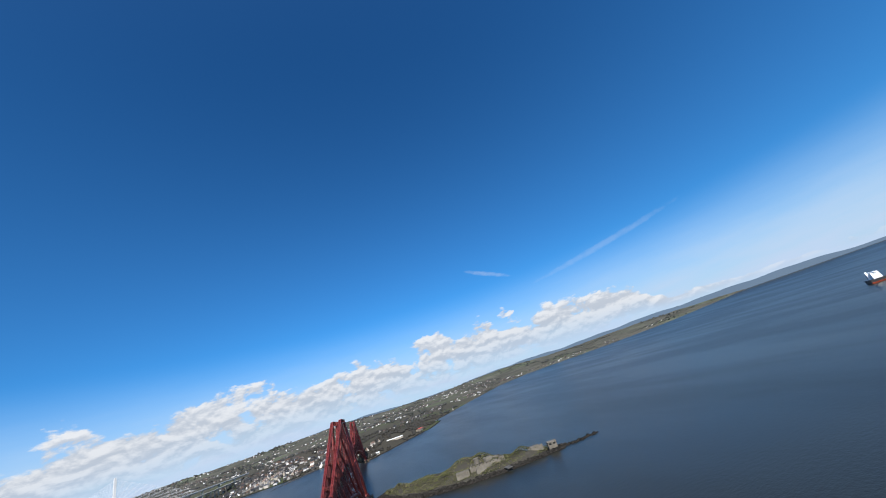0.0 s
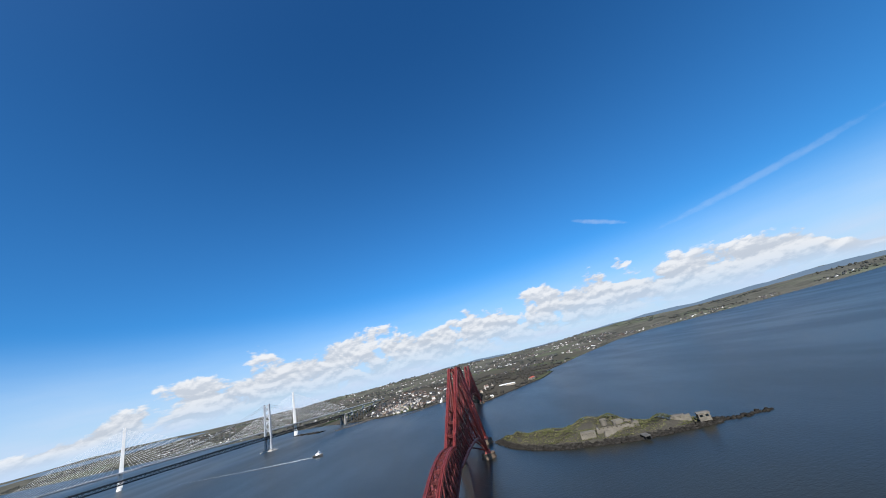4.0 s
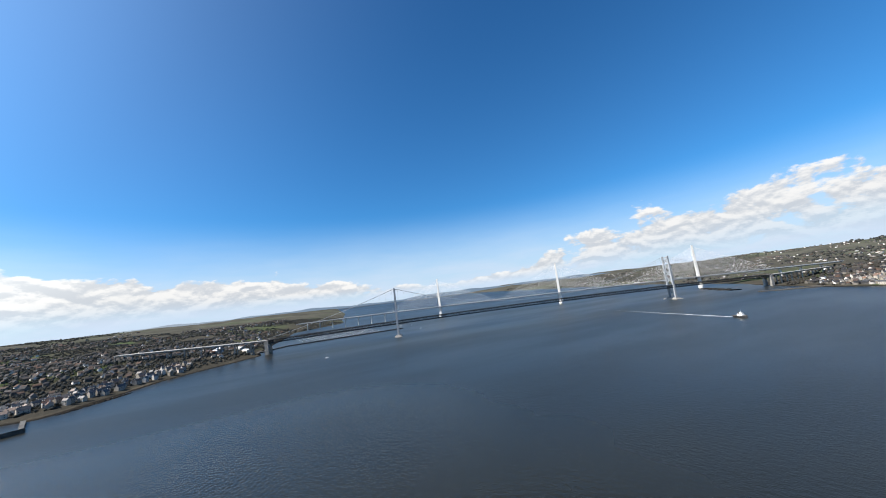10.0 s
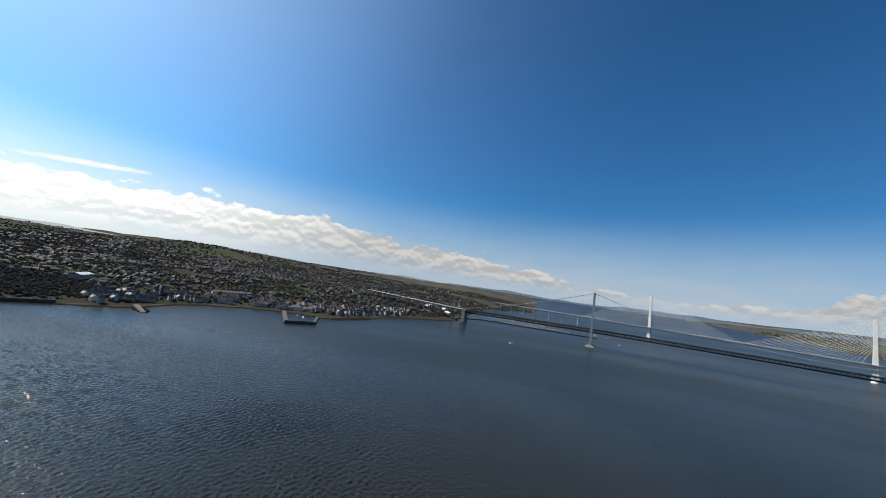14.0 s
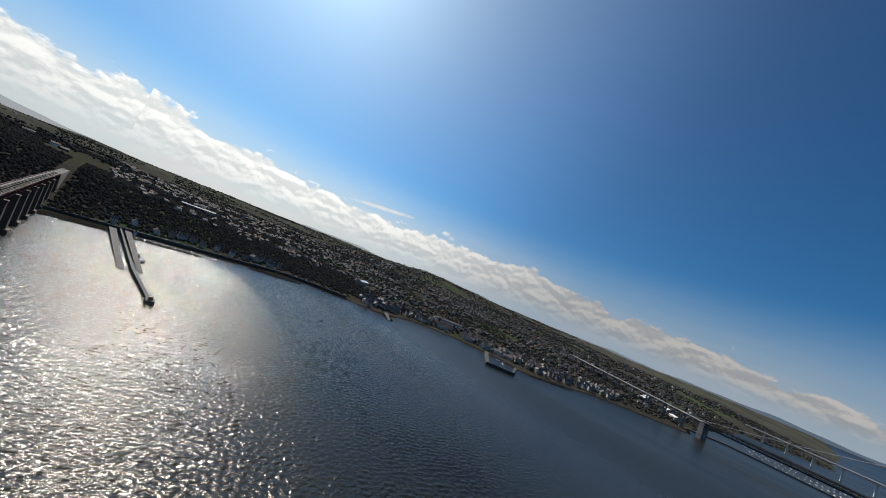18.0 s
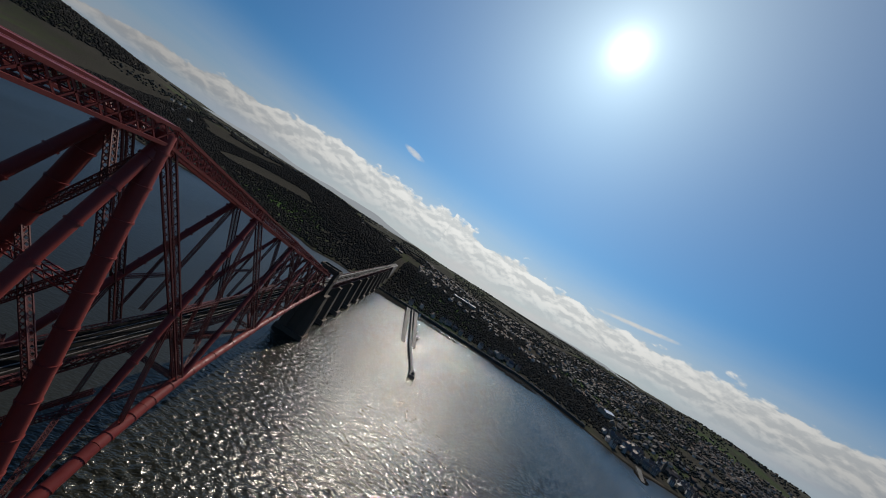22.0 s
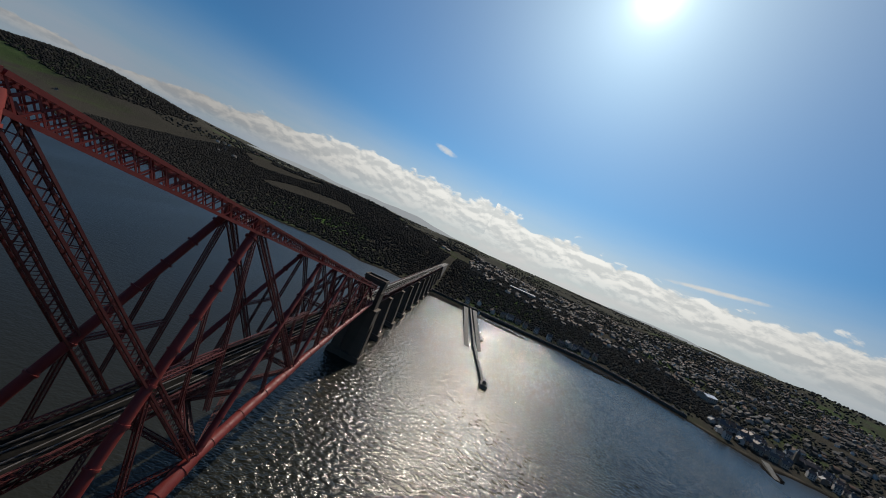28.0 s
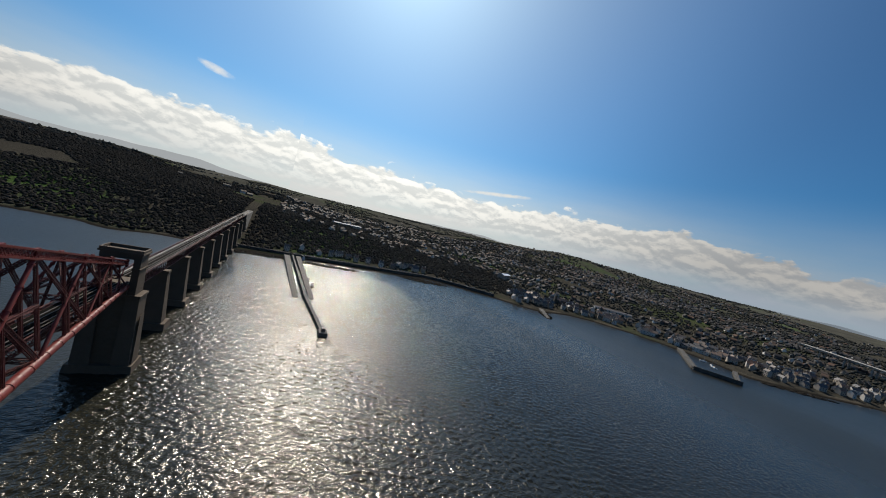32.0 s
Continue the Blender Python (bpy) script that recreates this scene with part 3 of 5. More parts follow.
def cantilever(label, y0, half):
    root = thing("cantilever_truss", label, "railway bridge", "steel cantilevers of the railway bridge", (0, y0, 0))

    def add(name, mb, mat=M_RED, smooth=False):
        return part(name, mb, mat, root, smooth=smooth)

    # tower: four leaning tubes, crossed diagonals on each face
    for sx in (-1, 1):
        for sy in (-1, 1):
            p, q = (sx * 18.3, sy * half, 6.5), (sx * 5.0, sy * half, 107.5)
            column = add("column", MB().tube(p, q, 1.83, 1.75, 20).rings(p, q, 1.98, 7.5), smooth=True)
            part("skewback", MB().box(sx * 18.3 - 3.6, sx * 18.3 + 3.6, sy * half - 4.2, sy * half + 4.2, 5.2, 8.6, 0.9, 0.9), M_RED, column)
        for sy in (-1, 1):
            p, q = (sx * 18.0, -sy * half, 8.5), (sx * 5.1, sy * half, 105.5)
            add("diagonal_tube", MB().tube(p, q, 1.35, 1.2, 16).rings(p, q, 1.45, 8), smooth=True)
        girder = add("top_girder", MB().lattice((sx * 5.0, -half, 107.5), (sx * 5.0, half, 107.5), 3.0, 3.9, bay=3.4, bar=0.7, lace=0.3), M_RED)
        part("top_walkway", MB().box(sx * 5.0 - 1.0, sx * 5.0 + 1.0, -half, half, 109.5, 109.75), M_RED, girder)
    for sy in (-1, 1):
        y = sy * half
        for z in (28.0, 72.0, 105.5):
            add("cross_girder", MB().lattice((-tower_x(z), y, z), (tower_x(z), y, z), 1.6, 2.2, bar=0.3))
        for z0, z1 in ((9.0, 40.0), (50.0, 78.0), (78.0, 104.0)):
            for s in (-1, 1):
                add("cross_brace", MB().lattice((-s * tower_x(z0), y, z0), (s * tower_x(z1), y, z1), 1.3, 1.3, (0, 1, 0), bar=0.25), M_RED_SHADE)
    for k in range(3):
        y = -half + (k + 0.5) * half * 2 / 3
        add("cross_girder", MB().lattice((-5, y, 107.5), (5, y, 107.5), 1.0, 1.6, bar=0.25))
    # arms
    for sy in (-1, 1):
        def P(fn, sx, s):
            x, z = fn(s)
            return Vector((sx * x, sy * (half + s), z))
        for k in range(6):
            a, b = NODES[k], NODES[k + 1]
            f0, f1 = 1 - a / 230, 1 - b / 230
            for sx in (-1, 1):
                B0, B1, T0, T1 = P(arm_bottom, sx, a), P(arm_bottom, sx, b), P(arm_top, sx, a), P(arm_top, sx, b)
                mids = [P(arm_bottom, sx, a + (b - a) * i / 4) for i in range(5)]
                rb = 1.83 - 0.75 * a / 207
                chord_tube = MB()
                for c0, c1 in zip(mids, mids[1:]):
                    chord_tube.tube(c0, c1, rb, rb - 0.03, 16).rings(c0, c1, rb + 0.13, 6)
                add("bottom_chord", chord_tube, smooth=True)
                dp = 3.7 - 1.6 * a / 207
                chord = add("top_chord", MB().lattice(T0, T1, 2.5 - 1.2 * a / 207, dp, bay=3.0, bar=0.66 - 0.26 * a / 207, lace=0.24, h2=dp - 0.25))
                add("strut_tube", MB().tube(B0, T1, 1.25 * f0 + 0.1, 1.15 * f1 + 0.1, 14).rings(B0, T1, 1.32 * f0 + 0.1, 7), smooth=True)
                w = 2.2 * f0
                add("lattice_tie", MB().lattice(T0 + Vector((0, sy * 1.2, -1.6)), B1, w, w * 0.75, (1, 0, 0), bar=0.34 * f0 + 0.05, lace=0.13), M_RED_SHADE)
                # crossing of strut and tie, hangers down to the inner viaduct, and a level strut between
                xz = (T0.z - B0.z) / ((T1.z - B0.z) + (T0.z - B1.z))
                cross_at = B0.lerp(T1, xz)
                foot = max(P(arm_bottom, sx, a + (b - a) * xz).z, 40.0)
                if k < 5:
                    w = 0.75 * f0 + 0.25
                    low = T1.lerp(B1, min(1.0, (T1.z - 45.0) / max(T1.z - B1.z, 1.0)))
                    add("node_hanger", MB().lattice(T1 + Vector((0, 0, -1.8)), low, w, w * 0.8, (0, 1, 0), bar=0.2, lace=0.1), M_RED_SHADE)
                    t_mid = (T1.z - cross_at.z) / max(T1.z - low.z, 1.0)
                    add("level_strut", MB().lattice(cross_at, T1.lerp(low, min(0.98, t_mid)), w, w, bar=0.2, lace=0.1), M_RED_SHADE)
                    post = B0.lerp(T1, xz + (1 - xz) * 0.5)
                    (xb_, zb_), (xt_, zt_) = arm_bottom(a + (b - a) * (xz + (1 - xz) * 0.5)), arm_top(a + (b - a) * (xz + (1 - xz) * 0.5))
                    add("post_hanger", MB().lattice(post, (sx * (xb_ + (xt_ - xb_) * (48.0 - zb_) / (zt_ - zb_)), post.y, 48.0), 0.6, 0.6, (0, 1, 0), bar=0.16, lace=0.08), M_RED_SHADE)
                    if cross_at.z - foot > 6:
                        add("post_hanger", MB().lattice(cross_at, P(arm_bottom, sx, a + (b - a) * xz), w, w * 0.8, (0, 1, 0), bar=0.2, lace=0.1), M_RED_SHADE)
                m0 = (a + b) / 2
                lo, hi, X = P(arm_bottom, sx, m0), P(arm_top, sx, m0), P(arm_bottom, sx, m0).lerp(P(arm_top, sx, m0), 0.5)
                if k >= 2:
                    add("hanger", MB().lattice(X, hi, 0.8 * f0 + 0.2, 0.7, (0, 1, 0), bar=0.2, lace=0.1), M_RED_SHADE)
                    add("hanger", MB().lattice(lo, X, 0.8 * f0 + 0.2, 0.7, (0, 1, 0), bar=0.2, lace=0.1), M_RED_SHADE)
                part("gusset", MB().quad_prism(T1 + Vector((0, 0, -2.2)), T1 + Vector((0, 0, 1.9)), 0.9, 3.4 * f1 + 0.6, (0, 1, 0)), M_RED, chord)
            def W(z, s):
                """Point on the leaning side plane at station s and height z."""
                (xb, zb), (xt, zt) = arm_bottom(s), arm_top(s)
                return xb + (xt - xb) * (z - zb) / (zt - zb)
            # struts across, from truss to truss
            cross = ((a + b) / 2, (arm_bottom((a + b) / 2)[1] + arm_top((a + b) / 2)[1]) / 2)
            for s, z in ((b, arm_top(b)[1]), (b, arm_bottom(b)[1])) + ((cross,) if k > 1 else ()):
                x = W(z, s)
                y = sy * (half + s)
                add("cross_girder", MB().lattice((-x, y, z), (x, y, z), 1.0, 1.4, bar=0.22), M_RED_SHADE)
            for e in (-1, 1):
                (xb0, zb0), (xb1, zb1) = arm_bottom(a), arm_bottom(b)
                add("wind_brace", MB().lattice((-e * xb0, sy * (half + a), zb0), (e * xb1, sy * (half + b), zb1), 1.1, 1.1, bar=0.2), M_RED_SHADE)
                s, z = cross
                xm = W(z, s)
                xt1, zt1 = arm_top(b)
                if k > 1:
                    add("sway_brace", MB().lattice((-e * xm, sy * (half + s), z), (e * xt1, sy * (half + b), zt1), 0.9, 0.9, bar=0.2), M_RED_SHADE)
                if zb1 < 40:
                    add("sway_brace", MB().lattice((-e * xb0, sy * (half + a), zb0 + 1), (e * W(44, (a + b) / 2 * 0.6 + a * 0.4), sy * (half + (a + b) / 2 * 0.6 + a * 0.4), 44), 0.9, 0.9, bar=0.2), M_RED_SHADE)
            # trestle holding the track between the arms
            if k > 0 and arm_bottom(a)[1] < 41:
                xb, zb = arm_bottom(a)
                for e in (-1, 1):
                    add("trestle_leg", MB().lattice((e * xb * 0.8, sy * (half + a), zb), (e * 3.6, sy * (half + a), 44.0), 0.9, 0.9, (0, 1, 0), bar=0.22), M_RED_SHADE)
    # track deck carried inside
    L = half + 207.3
    add("track_girder", MB().lattice((-3.6, -L, 45.6), (-3.6, L, 45.6), 0.9, 3.0, bay=3.0, bar=0.35, lace=0.22), M_RED_SHADE)
    add("track_girder", MB().lattice((3.6, -L, 45.6), (3.6, L, 45.6), 0.9, 3.0, bay=3.0, bar=0.35, lace=0.22), M_RED_SHADE)
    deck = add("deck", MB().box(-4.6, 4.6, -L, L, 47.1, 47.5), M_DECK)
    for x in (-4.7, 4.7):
        add("parapet", MB().lattice((x, -L, 48.1), (x, L, 48.1), 0.3, 1.3, bay=1.6, bar=0.16, lace=0.1), M_RED_SHADE)
    for x in (-2.55, -1.1, 1.1, 2.55):
        part("rail", MB().box(x - 0.12, x + 0.12, -L, L, 47.5, 47.72), M_RAIL, deck, "worn steel rail")
    for x in (-1.85, 1.85):
        part("trough_walk", MB().box(x - 0.35, x + 0.35, -L, L, 47.5, 47.58), M_DECK, deck)
    return root


def round_pier(x, y, r=8.6):
    root = thing("round_pier", "round granite foundation pier standing in the water", "bridge pier", "round piers under the steel towers", (x, y, 0))
    part("drum", MB().tube((0, 0, -6), (0, 0, 4.6), r, r * 0.93, 32), M_GRANITE, root, smooth=True)
    part("coping", MB().tube((0, 0, 4.6), (0, 0, 5.4), r * 0.97, r * 0.97, 32), M_GRANITE, root, smooth=True)
    part("plinth", MB().tube((0, 0, -6), (0, 0, 0.8), r * 1.12, r * 1.08, 32), M_GRANITE, root, smooth=True)


def suspended_span(y0, y1):
    root = thing("suspended_span", "red steel truss span hung between two cantilever arms", "railway bridge", "suspended spans", (0, 0, 0))
    n = 8
    def top(i):
        u = i / n
        return 58.0 + 4.6 * (1 - (2 * u - 1) ** 2)
    for sx in (-1, 1):
        X = sx * 3.9
        for i in range(n):
            a, b = y0 + (y1 - y0) * i / n, y0 + (y1 - y0) * (i + 1) / n
            xt = sx * 3.0
            part("top_chord", MB().lattice((xt, a, top(i)), (xt, b, top(i + 1)), 1.2, 1.9, bay=2.4, bar=0.36, lace=0.18), M_RED, root)
            part("bottom_chord", MB().quad_prism((sx * 4.7, a, 46), (sx * 4.7, b, 46), 1.3, 1.4), M_RED, root)
            part("diagonal", MB().quad_prism((sx * 4.7, a, 46), (xt, b, top(i + 1)), 0.7, 0.7, (1, 0, 0)), M_RED, root)
            part("diagonal", MB().lattice((sx * 4.7, b, 46), (xt, a, top(i)), 0.7, 0.6, (1, 0, 0), bar=0.2), M_RED_SHADE, root)
            part("post", MB().lattice((sx * 4.7, b, 46), (xt, b, top(i + 1)), 0.7, 0.6, (0, 1, 0), bar=0.2), M_RED_SHADE, root)
    for i in range(n + 1):
        y = y0 + (y1 - y0) * i / n
        part("cross_girder", MB().lattice((-3.0, y, top(i)), (3.0, y, top(i)), 0.8, 1.0, bar=0.18), M_RED_SHADE, root)
        if i < n:
            yb = y0 + (y1 - y0) * (i + 1) / n
            for e in (-1, 1):
                part("wind_brace", MB().quad_prism((-3.0 * e, y, top(i)), (3.0 * e, yb, top(i + 1)), 0.35, 0.35), M_RED_SHADE, root)
    deck = part("deck", MB().box(-4.4, 4.4, y0, y1, 47.1, 47.5), M_DECK, root)
    for x in (-2.55, -1.1, 1.1, 2.55):
        part("rail", MB().box(x - 0.12, x + 0.12, y0, y1, 47.5, 47.72), M_RAIL, deck, "worn steel rail")
    for x in (-4.5, 4.5):
        part("parapet", MB().lattice((x, y0, 48.1), (x, y1, 48.1), 0.3, 1.3, bay=1.6, bar=0.16, lace=0.1), M_RED_SHADE, root)


Q0, IG0, FI0 = 0.0, 583.0, 1165.9
cantilever("red painted steel cantilever tower and arms near the southern shore", Q0, 22.1)
cantilever("red painted steel cantilever tower and arms beside the rocky island", IG0, 39.6)
cantilever("red painted steel cantilever tower and arms at the northern shore", FI0, 22.1)
for y0, h in ((Q0, 22.1), (IG0, 39.6), (FI0, 22.1)):
    for sx in (-1, 1):
        for sy in (-1, 1):
            round_pier(sx * 18.3, y0 + sy * h)
suspended_span(229.4, 336.1)
suspended_span(IG0 + 246.9, FI0 - 229.4)


def end_pier(y, sy):
    """Tall masonry portal at the end of an arm; the tracks run through it."""
    root = thing("end_pier", "tall dark granite portal pier with a battered base", "bridge pier", "portal piers", (0, y, 0), 0 if sy < 0 else 180)
    part("plinth", MB().box(-14.0, 14.0, -14.0, 2.2, -6, 4.0, 1.2, 1.2), M_GRANITE, root)
    for sx in (-1, 1):
        i = MB()
        i.box(sx * 7.6 - 3.6, sx * 7.6 + 3.6, -11.6, 0.2, 4.0, 40.0, 0.9, 0.9)
        part("shaft", i, M_GRANITE, root)
        part("buttress", MB().box(sx * 11.3 - 0.7, sx * 11.3 + 0.7, -10.0, -1.5, 4.0, 30.0, 0.6, 1.6), M_GRANITE, root)
        portal = part("portal_leg", MB().box(sx * 6.6 - 1.6, sx * 6.6 + 1.6, -10.8, -0.8, 41.2, 59.5, 0.15, 0.15), M_GRANITE, root)
        part("string_course", MB().box(sx * 6.7 - 1.8, sx * 6.7 + 1.8, -11.1, -0.4, 54.4, 55.1), M_GRANITE, portal)
    part("web_wall", MB().box(-4.6, 4.6, -10.4, -1.6, 4.0, 40.0), M_GRANITE, root)
    part("bearing_ledge", MB().box(-10.8, 10.8, -11.6, 0.2, 40.0, 41.2), M_GRANITE, root)
    part("track_bed", MB().box(-4.9, 4.9, -11.8, -0.2, 41.2, 47.3), M_GRANITE, root)
    part("lintel", MB().box(-8.2, 8.2, -10.8, -0.8, 59.5, 62.2), M_GRANITE, root)
    cornice = part("cornice", MB().box(-8.9, 8.9, -11.5, 0.0, 62.2, 63.0), M_GRANITE, root)
    for x0, x1, y0, y1 in ((-8.6, 8.6, -0.9, -0.3), (-8.6, 8.6, -11.2, -10.6), (-8.6, -8.0, -10.6, -0.9), (8.0, 8.6, -10.6, -0.9)):
        part("parapet", MB().box(x0, x1, y0, y1, 63.0, 64.4), M_GRANITE, cornice)


end_pier(-229.6, -1)
end_pier(FI0 + 229.6, 1)


def viaduct(y_start, sy, spans, group):
    for k in range(spans):
        y0, y1 = y_start + sy * 51.2 * k, y_start + sy * 51.2 * (k + 1)
        g = thing("viaduct_span", "grey-brown steel lattice girder span carrying two tracks", "railway viaduct", group, (0, 0, 0))
        for x in (-2.6, 2.6):
            part("lattice_girder", MB().lattice((x, y0, 43.6), (x, y1, 43.6), 1.0, 6.6, bay=4.2, bar=0.6, lace=0.34), M_RED_SHADE, g)
        deck = part("deck", MB().box(-4.8, 4.8, min(y0, y1) + 0.1, max(y0, y1) - 0.1, 47.0, 47.4), M_DECK, g)
        for x in (-2.55, -1.1, 1.1, 2.55):
            part("rail", MB().box(x - 0.12, x + 0.12, min(y0, y1), max(y0, y1), 47.4, 47.62), M_RAIL, deck, "worn steel rail")
        for x in (-4.8, 4.8):
            part("parapet", MB().lattice((x, y0, 48.1), (x, y1, 48.1), 0.3, 1.4, bay=1.8, bar=0.18, lace=0.1), M_RED_SHADE, g)
        for x in (-3.9, 3.9):
            part("walkway", MB().box(x - 0.5, x + 0.5, min(y0, y1) + 0.1, max(y0, y1) - 0.1, 47.4, 47.5), M_OLD_CONCRETE, deck, "pale concrete walkway")
        if k < spans:
            p = thing("viaduct_pier", "tapered granite viaduct pier with stepped base", "bridge pier", group + " piers", (0, y1, 0))
            gz = min(30.0, max(-4.0, float(height(0.0, y1)) - 1.5))
            part("shaft", MB().box(-8.6, 8.6, -4.7, 4.7, max(gz, 3.0), 38.6, 2.2, 1.7), M_GRANITE, p)
            part("base", MB().box(-12.0, 12.0, -7.6, 7.6, gz - 3, max(gz, 3.0) + 1.6, 1.4, 1.4), M_GRANITE, p)
            part("cap", MB().box(-6.9, 6.9, -3.0, 3.0, 38.6, 40.2), M_GRANITE, p)


viaduct(-242.0, -1, 10, "southern viaduct")
viaduct(FI0 + 242.0, 1, 4, "northern viaduct")

bank = MB().box(-9.0, 9.0, -1300, -754, 20.0, 47.0, 3.6, 0.0)
tagged(part("embankment", bank, M_BALLAST), "ballasted railway embankment leading inland from the viaduct", "embankment", kind="structure")
for x in (-2.55, -1.1, 1.1, 2.55):
    tagged(part("track_rail", MB().box(x - 0.12, x + 0.12, -1300, -754, 47.0, 47.3), M_RAIL), "steel rail of the track on the embankment", "rail", "track rails")


# ---- suspension road bridge ----
FRB_S, FRB_N = Vector((-1090, 427)), Vector((-772, 1381))
frb_d = (FRB_N - FRB_S).normalized()
FRB_L = (FRB_N - FRB_S).length
frb_turn = math.degrees(math.atan2(-frb_d.x, frb_d.y))


def suspension_bridge():
    """Built along y from its southern tower at the origin."""
    root = thing("suspension_bridge", "long grey steel suspension road bridge across the estuary", "road bridge", "", (FRB_S.x, FRB_S.y, 0), frb_turn)

    def add(name, mb, mat=M_GREY_STEEL):
        return part(name, mb, mat, root)

    def deck_z(y):
        return 53.0 - 7.0 * ((y - FRB_L / 2) / (FRB_L / 2 + 408)) ** 2 * 1.6

    for ty in (0.0, FRB_L):
        pier = add("tower_pier", MB().box(-22, 22, ty - 9, ty + 9, -5, 6.0, 1.5, 1.5), M_OLD_CONCRETE)
        add("fender", MB().box(-34, 34, ty - 15, ty + 15, -5, 2.6, 3, 3), M_OLD_CONCRETE)
        for sx in (-1, 1):
            leg = add("tower_leg", MB().quad_prism((sx * 14.5, ty, 5), (sx * 12.2, ty, 156), 6.2, 6.4, (0, 1, 0), 4.8, 5.0))
            part("saddle", MB().box(sx * 12.2 - 2.2, sx * 12.2 + 2.2, ty - 3.6, ty + 3.6, 155.5, 158.5, 0.8, 1.4), M_GREY_STEEL, leg)
        for z in (6 + 40, 153):
            add("portal_beam", MB().box(-13.4, 13.4, ty - 1.6, ty + 1.6, z - 2.0, z + 2.0))
        zs = [58, 82, 106, 130, 152]
        for z0, z1 in zip(zs, zs[1:]):
            for e in (-1, 1):
                add("cross_brace", MB().quad_prism((-e * 12.9, ty, z0), (e * 12.6, ty, z1), 2.7, 2.4, (0, 1, 0)))
        for e in (-1, 1):
            add("cross_brace", MB().quad_prism((-e * 14.0, ty, 9), (e * 13.6, ty, 44), 2.0, 2.0, (0, 1, 0)))
    # main cables with their sag, and hangers
    def cable_z(y):
        if 0 <= y <= FRB_L:
            u = 2 * y / FRB_L - 1
            return 66.0 + 91.0 * u * u
        s = -y if y < 0 else y - FRB_L
        u = s / 408.0
        return 157 - (157 - 47) * u - 30 * u * (1 - u)
    ys_ = [-408 + (FRB_L + 816) * i / 96 for i in range(97)]
    for sx in (-1, 1):
        c = MB()
        for a, b in zip(ys_, ys_[1:]):
            c.tube((sx * 12.2, a, cable_z(a)), (sx * 12.2, b, cable_z(b)), 0.42, n=6, caps=False)
        add("main_cable", c)
        for i in range(1, 88):
            y = -400 + (FRB_L + 800) * i / 88
            if cable_z(y) - deck_z(y) > 2:
                add("hanger", MB().quad_prism((sx * 12.2, y, deck_z(y)), (sx * 12.2, y, cable_z(y)), 0.16, 0.16, (0, 1, 0), caps=False))
    # stiffening truss and road
    n = 60
    for i in range(n):
        a, b = -408 + (FRB_L + 816) * i / n, -408 + (FRB_L + 816) * (i + 1) / n
        za, zb = deck_z(a), deck_z(b)
        for sx in (-1, 1):
            t = MB()
            X = sx * 12.0
            t.quad_prism((X, a, za - 0.6), (X, b, zb - 0.6), 1.3, 1.8).quad_prism((X, a, za - 8.6), (X, b, zb - 8.6), 1.3, 1.6)
            for j in range(3):
                u0, u1, um = j / 3, (j + 1) / 3, (j + 0.5) / 3
                f = lambda u, dz: (X, a + (b - a) * u, za + (zb - za) * u - dz)
                t.quad_prism(f(u0, 0.6), f(um, 8.6), 0.6, 0.6, (1, 0, 0), caps=False).quad_prism(f(um, 8.6), f(u1, 0.6), 0.6, 0.6, (1, 0, 0), caps=False).quad_prism(f(u0, 0.6), f(u0, 8.6), 0.45, 0.45, (1, 0, 0), caps=False)
            add("stiffening_truss", t, M_STEEL_SHADE)
        road_deck = add("road_deck", MB().quad_prism((0, a, za + 0.2), (0, b, zb + 0.2), 30.0, 0.7), M_STEEL_SHADE)
        part("carriageway", MB().quad_prism((0, a, za + 0.62), (0, b, zb + 0.62), 21.0, 0.12), M_ASPHALT, road_deck, "dark asphalt carriageway")
        for sx in (-1, 1):
            add("railing", MB().quad_prism((sx * 14.8, a, za + 1.2), (sx * 14.8, b, zb + 1.2), 0.2, 0.9), M_STEEL_SHADE)
    # side towers, approach viaducts on twin-leg piers
    for sy, y0, piers, rise in ((-1, -408, 9, 0.030), (1, FRB_L + 408, 6, 0.004)):
        zt = deck_z(y0)
        for sx in (-1, 1):
            add("side_tower_leg", MB().box(sx * 12 - 4, sx * 12 + 4, y0 - 6, y0 + 6, -4, zt - 1, 0.6, 0.8), M_OLD_CONCRETE)
        add("side_tower_beam", MB().box(-9, 9, y0 - 4, y0 + 4, zt - 9, zt - 2), M_OLD_CONCRETE)
        for k in range(piers):
            ya, yb = y0 + sy * 48 * k, y0 + sy * 48 * (k + 1)
            z0, z1 = zt + rise * 48 * k, zt + rise * 48 * (k + 1)
            for sx in (-1, 1):
                add("box_girder", MB().quad_prism((sx * 8, ya, z0 - 1.8), (sx * 8, yb, z1 - 1.8), 4.0, 3.6), M_GREY_STEEL)
                add("approach_pier", MB().quad_prism((sx * 8, yb, -3), (sx * 8, yb, z1 - 3.6), 3.0, 3.0, (0, 1, 0)), M_OLD_CONCRETE)
            add("road_deck", MB().quad_prism((0, ya, z0 + 0.2), (0, yb, z1 + 0.2), 30.0, 0.7), M_OLD_CONCRETE)
            add("pier_beam", MB().quad_prism((-10, yb, z1 - 4.6), (10, yb, z1 - 4.6), 2.4, 2.2), M_OLD_CONCRETE)


suspension_bridge()


# ---- cable-stayed road bridge ----
QC_S, QC_C, QC_N = Vector((-1711, 861)), Vector((-1322, 1369)), Vector((-937, 1881))


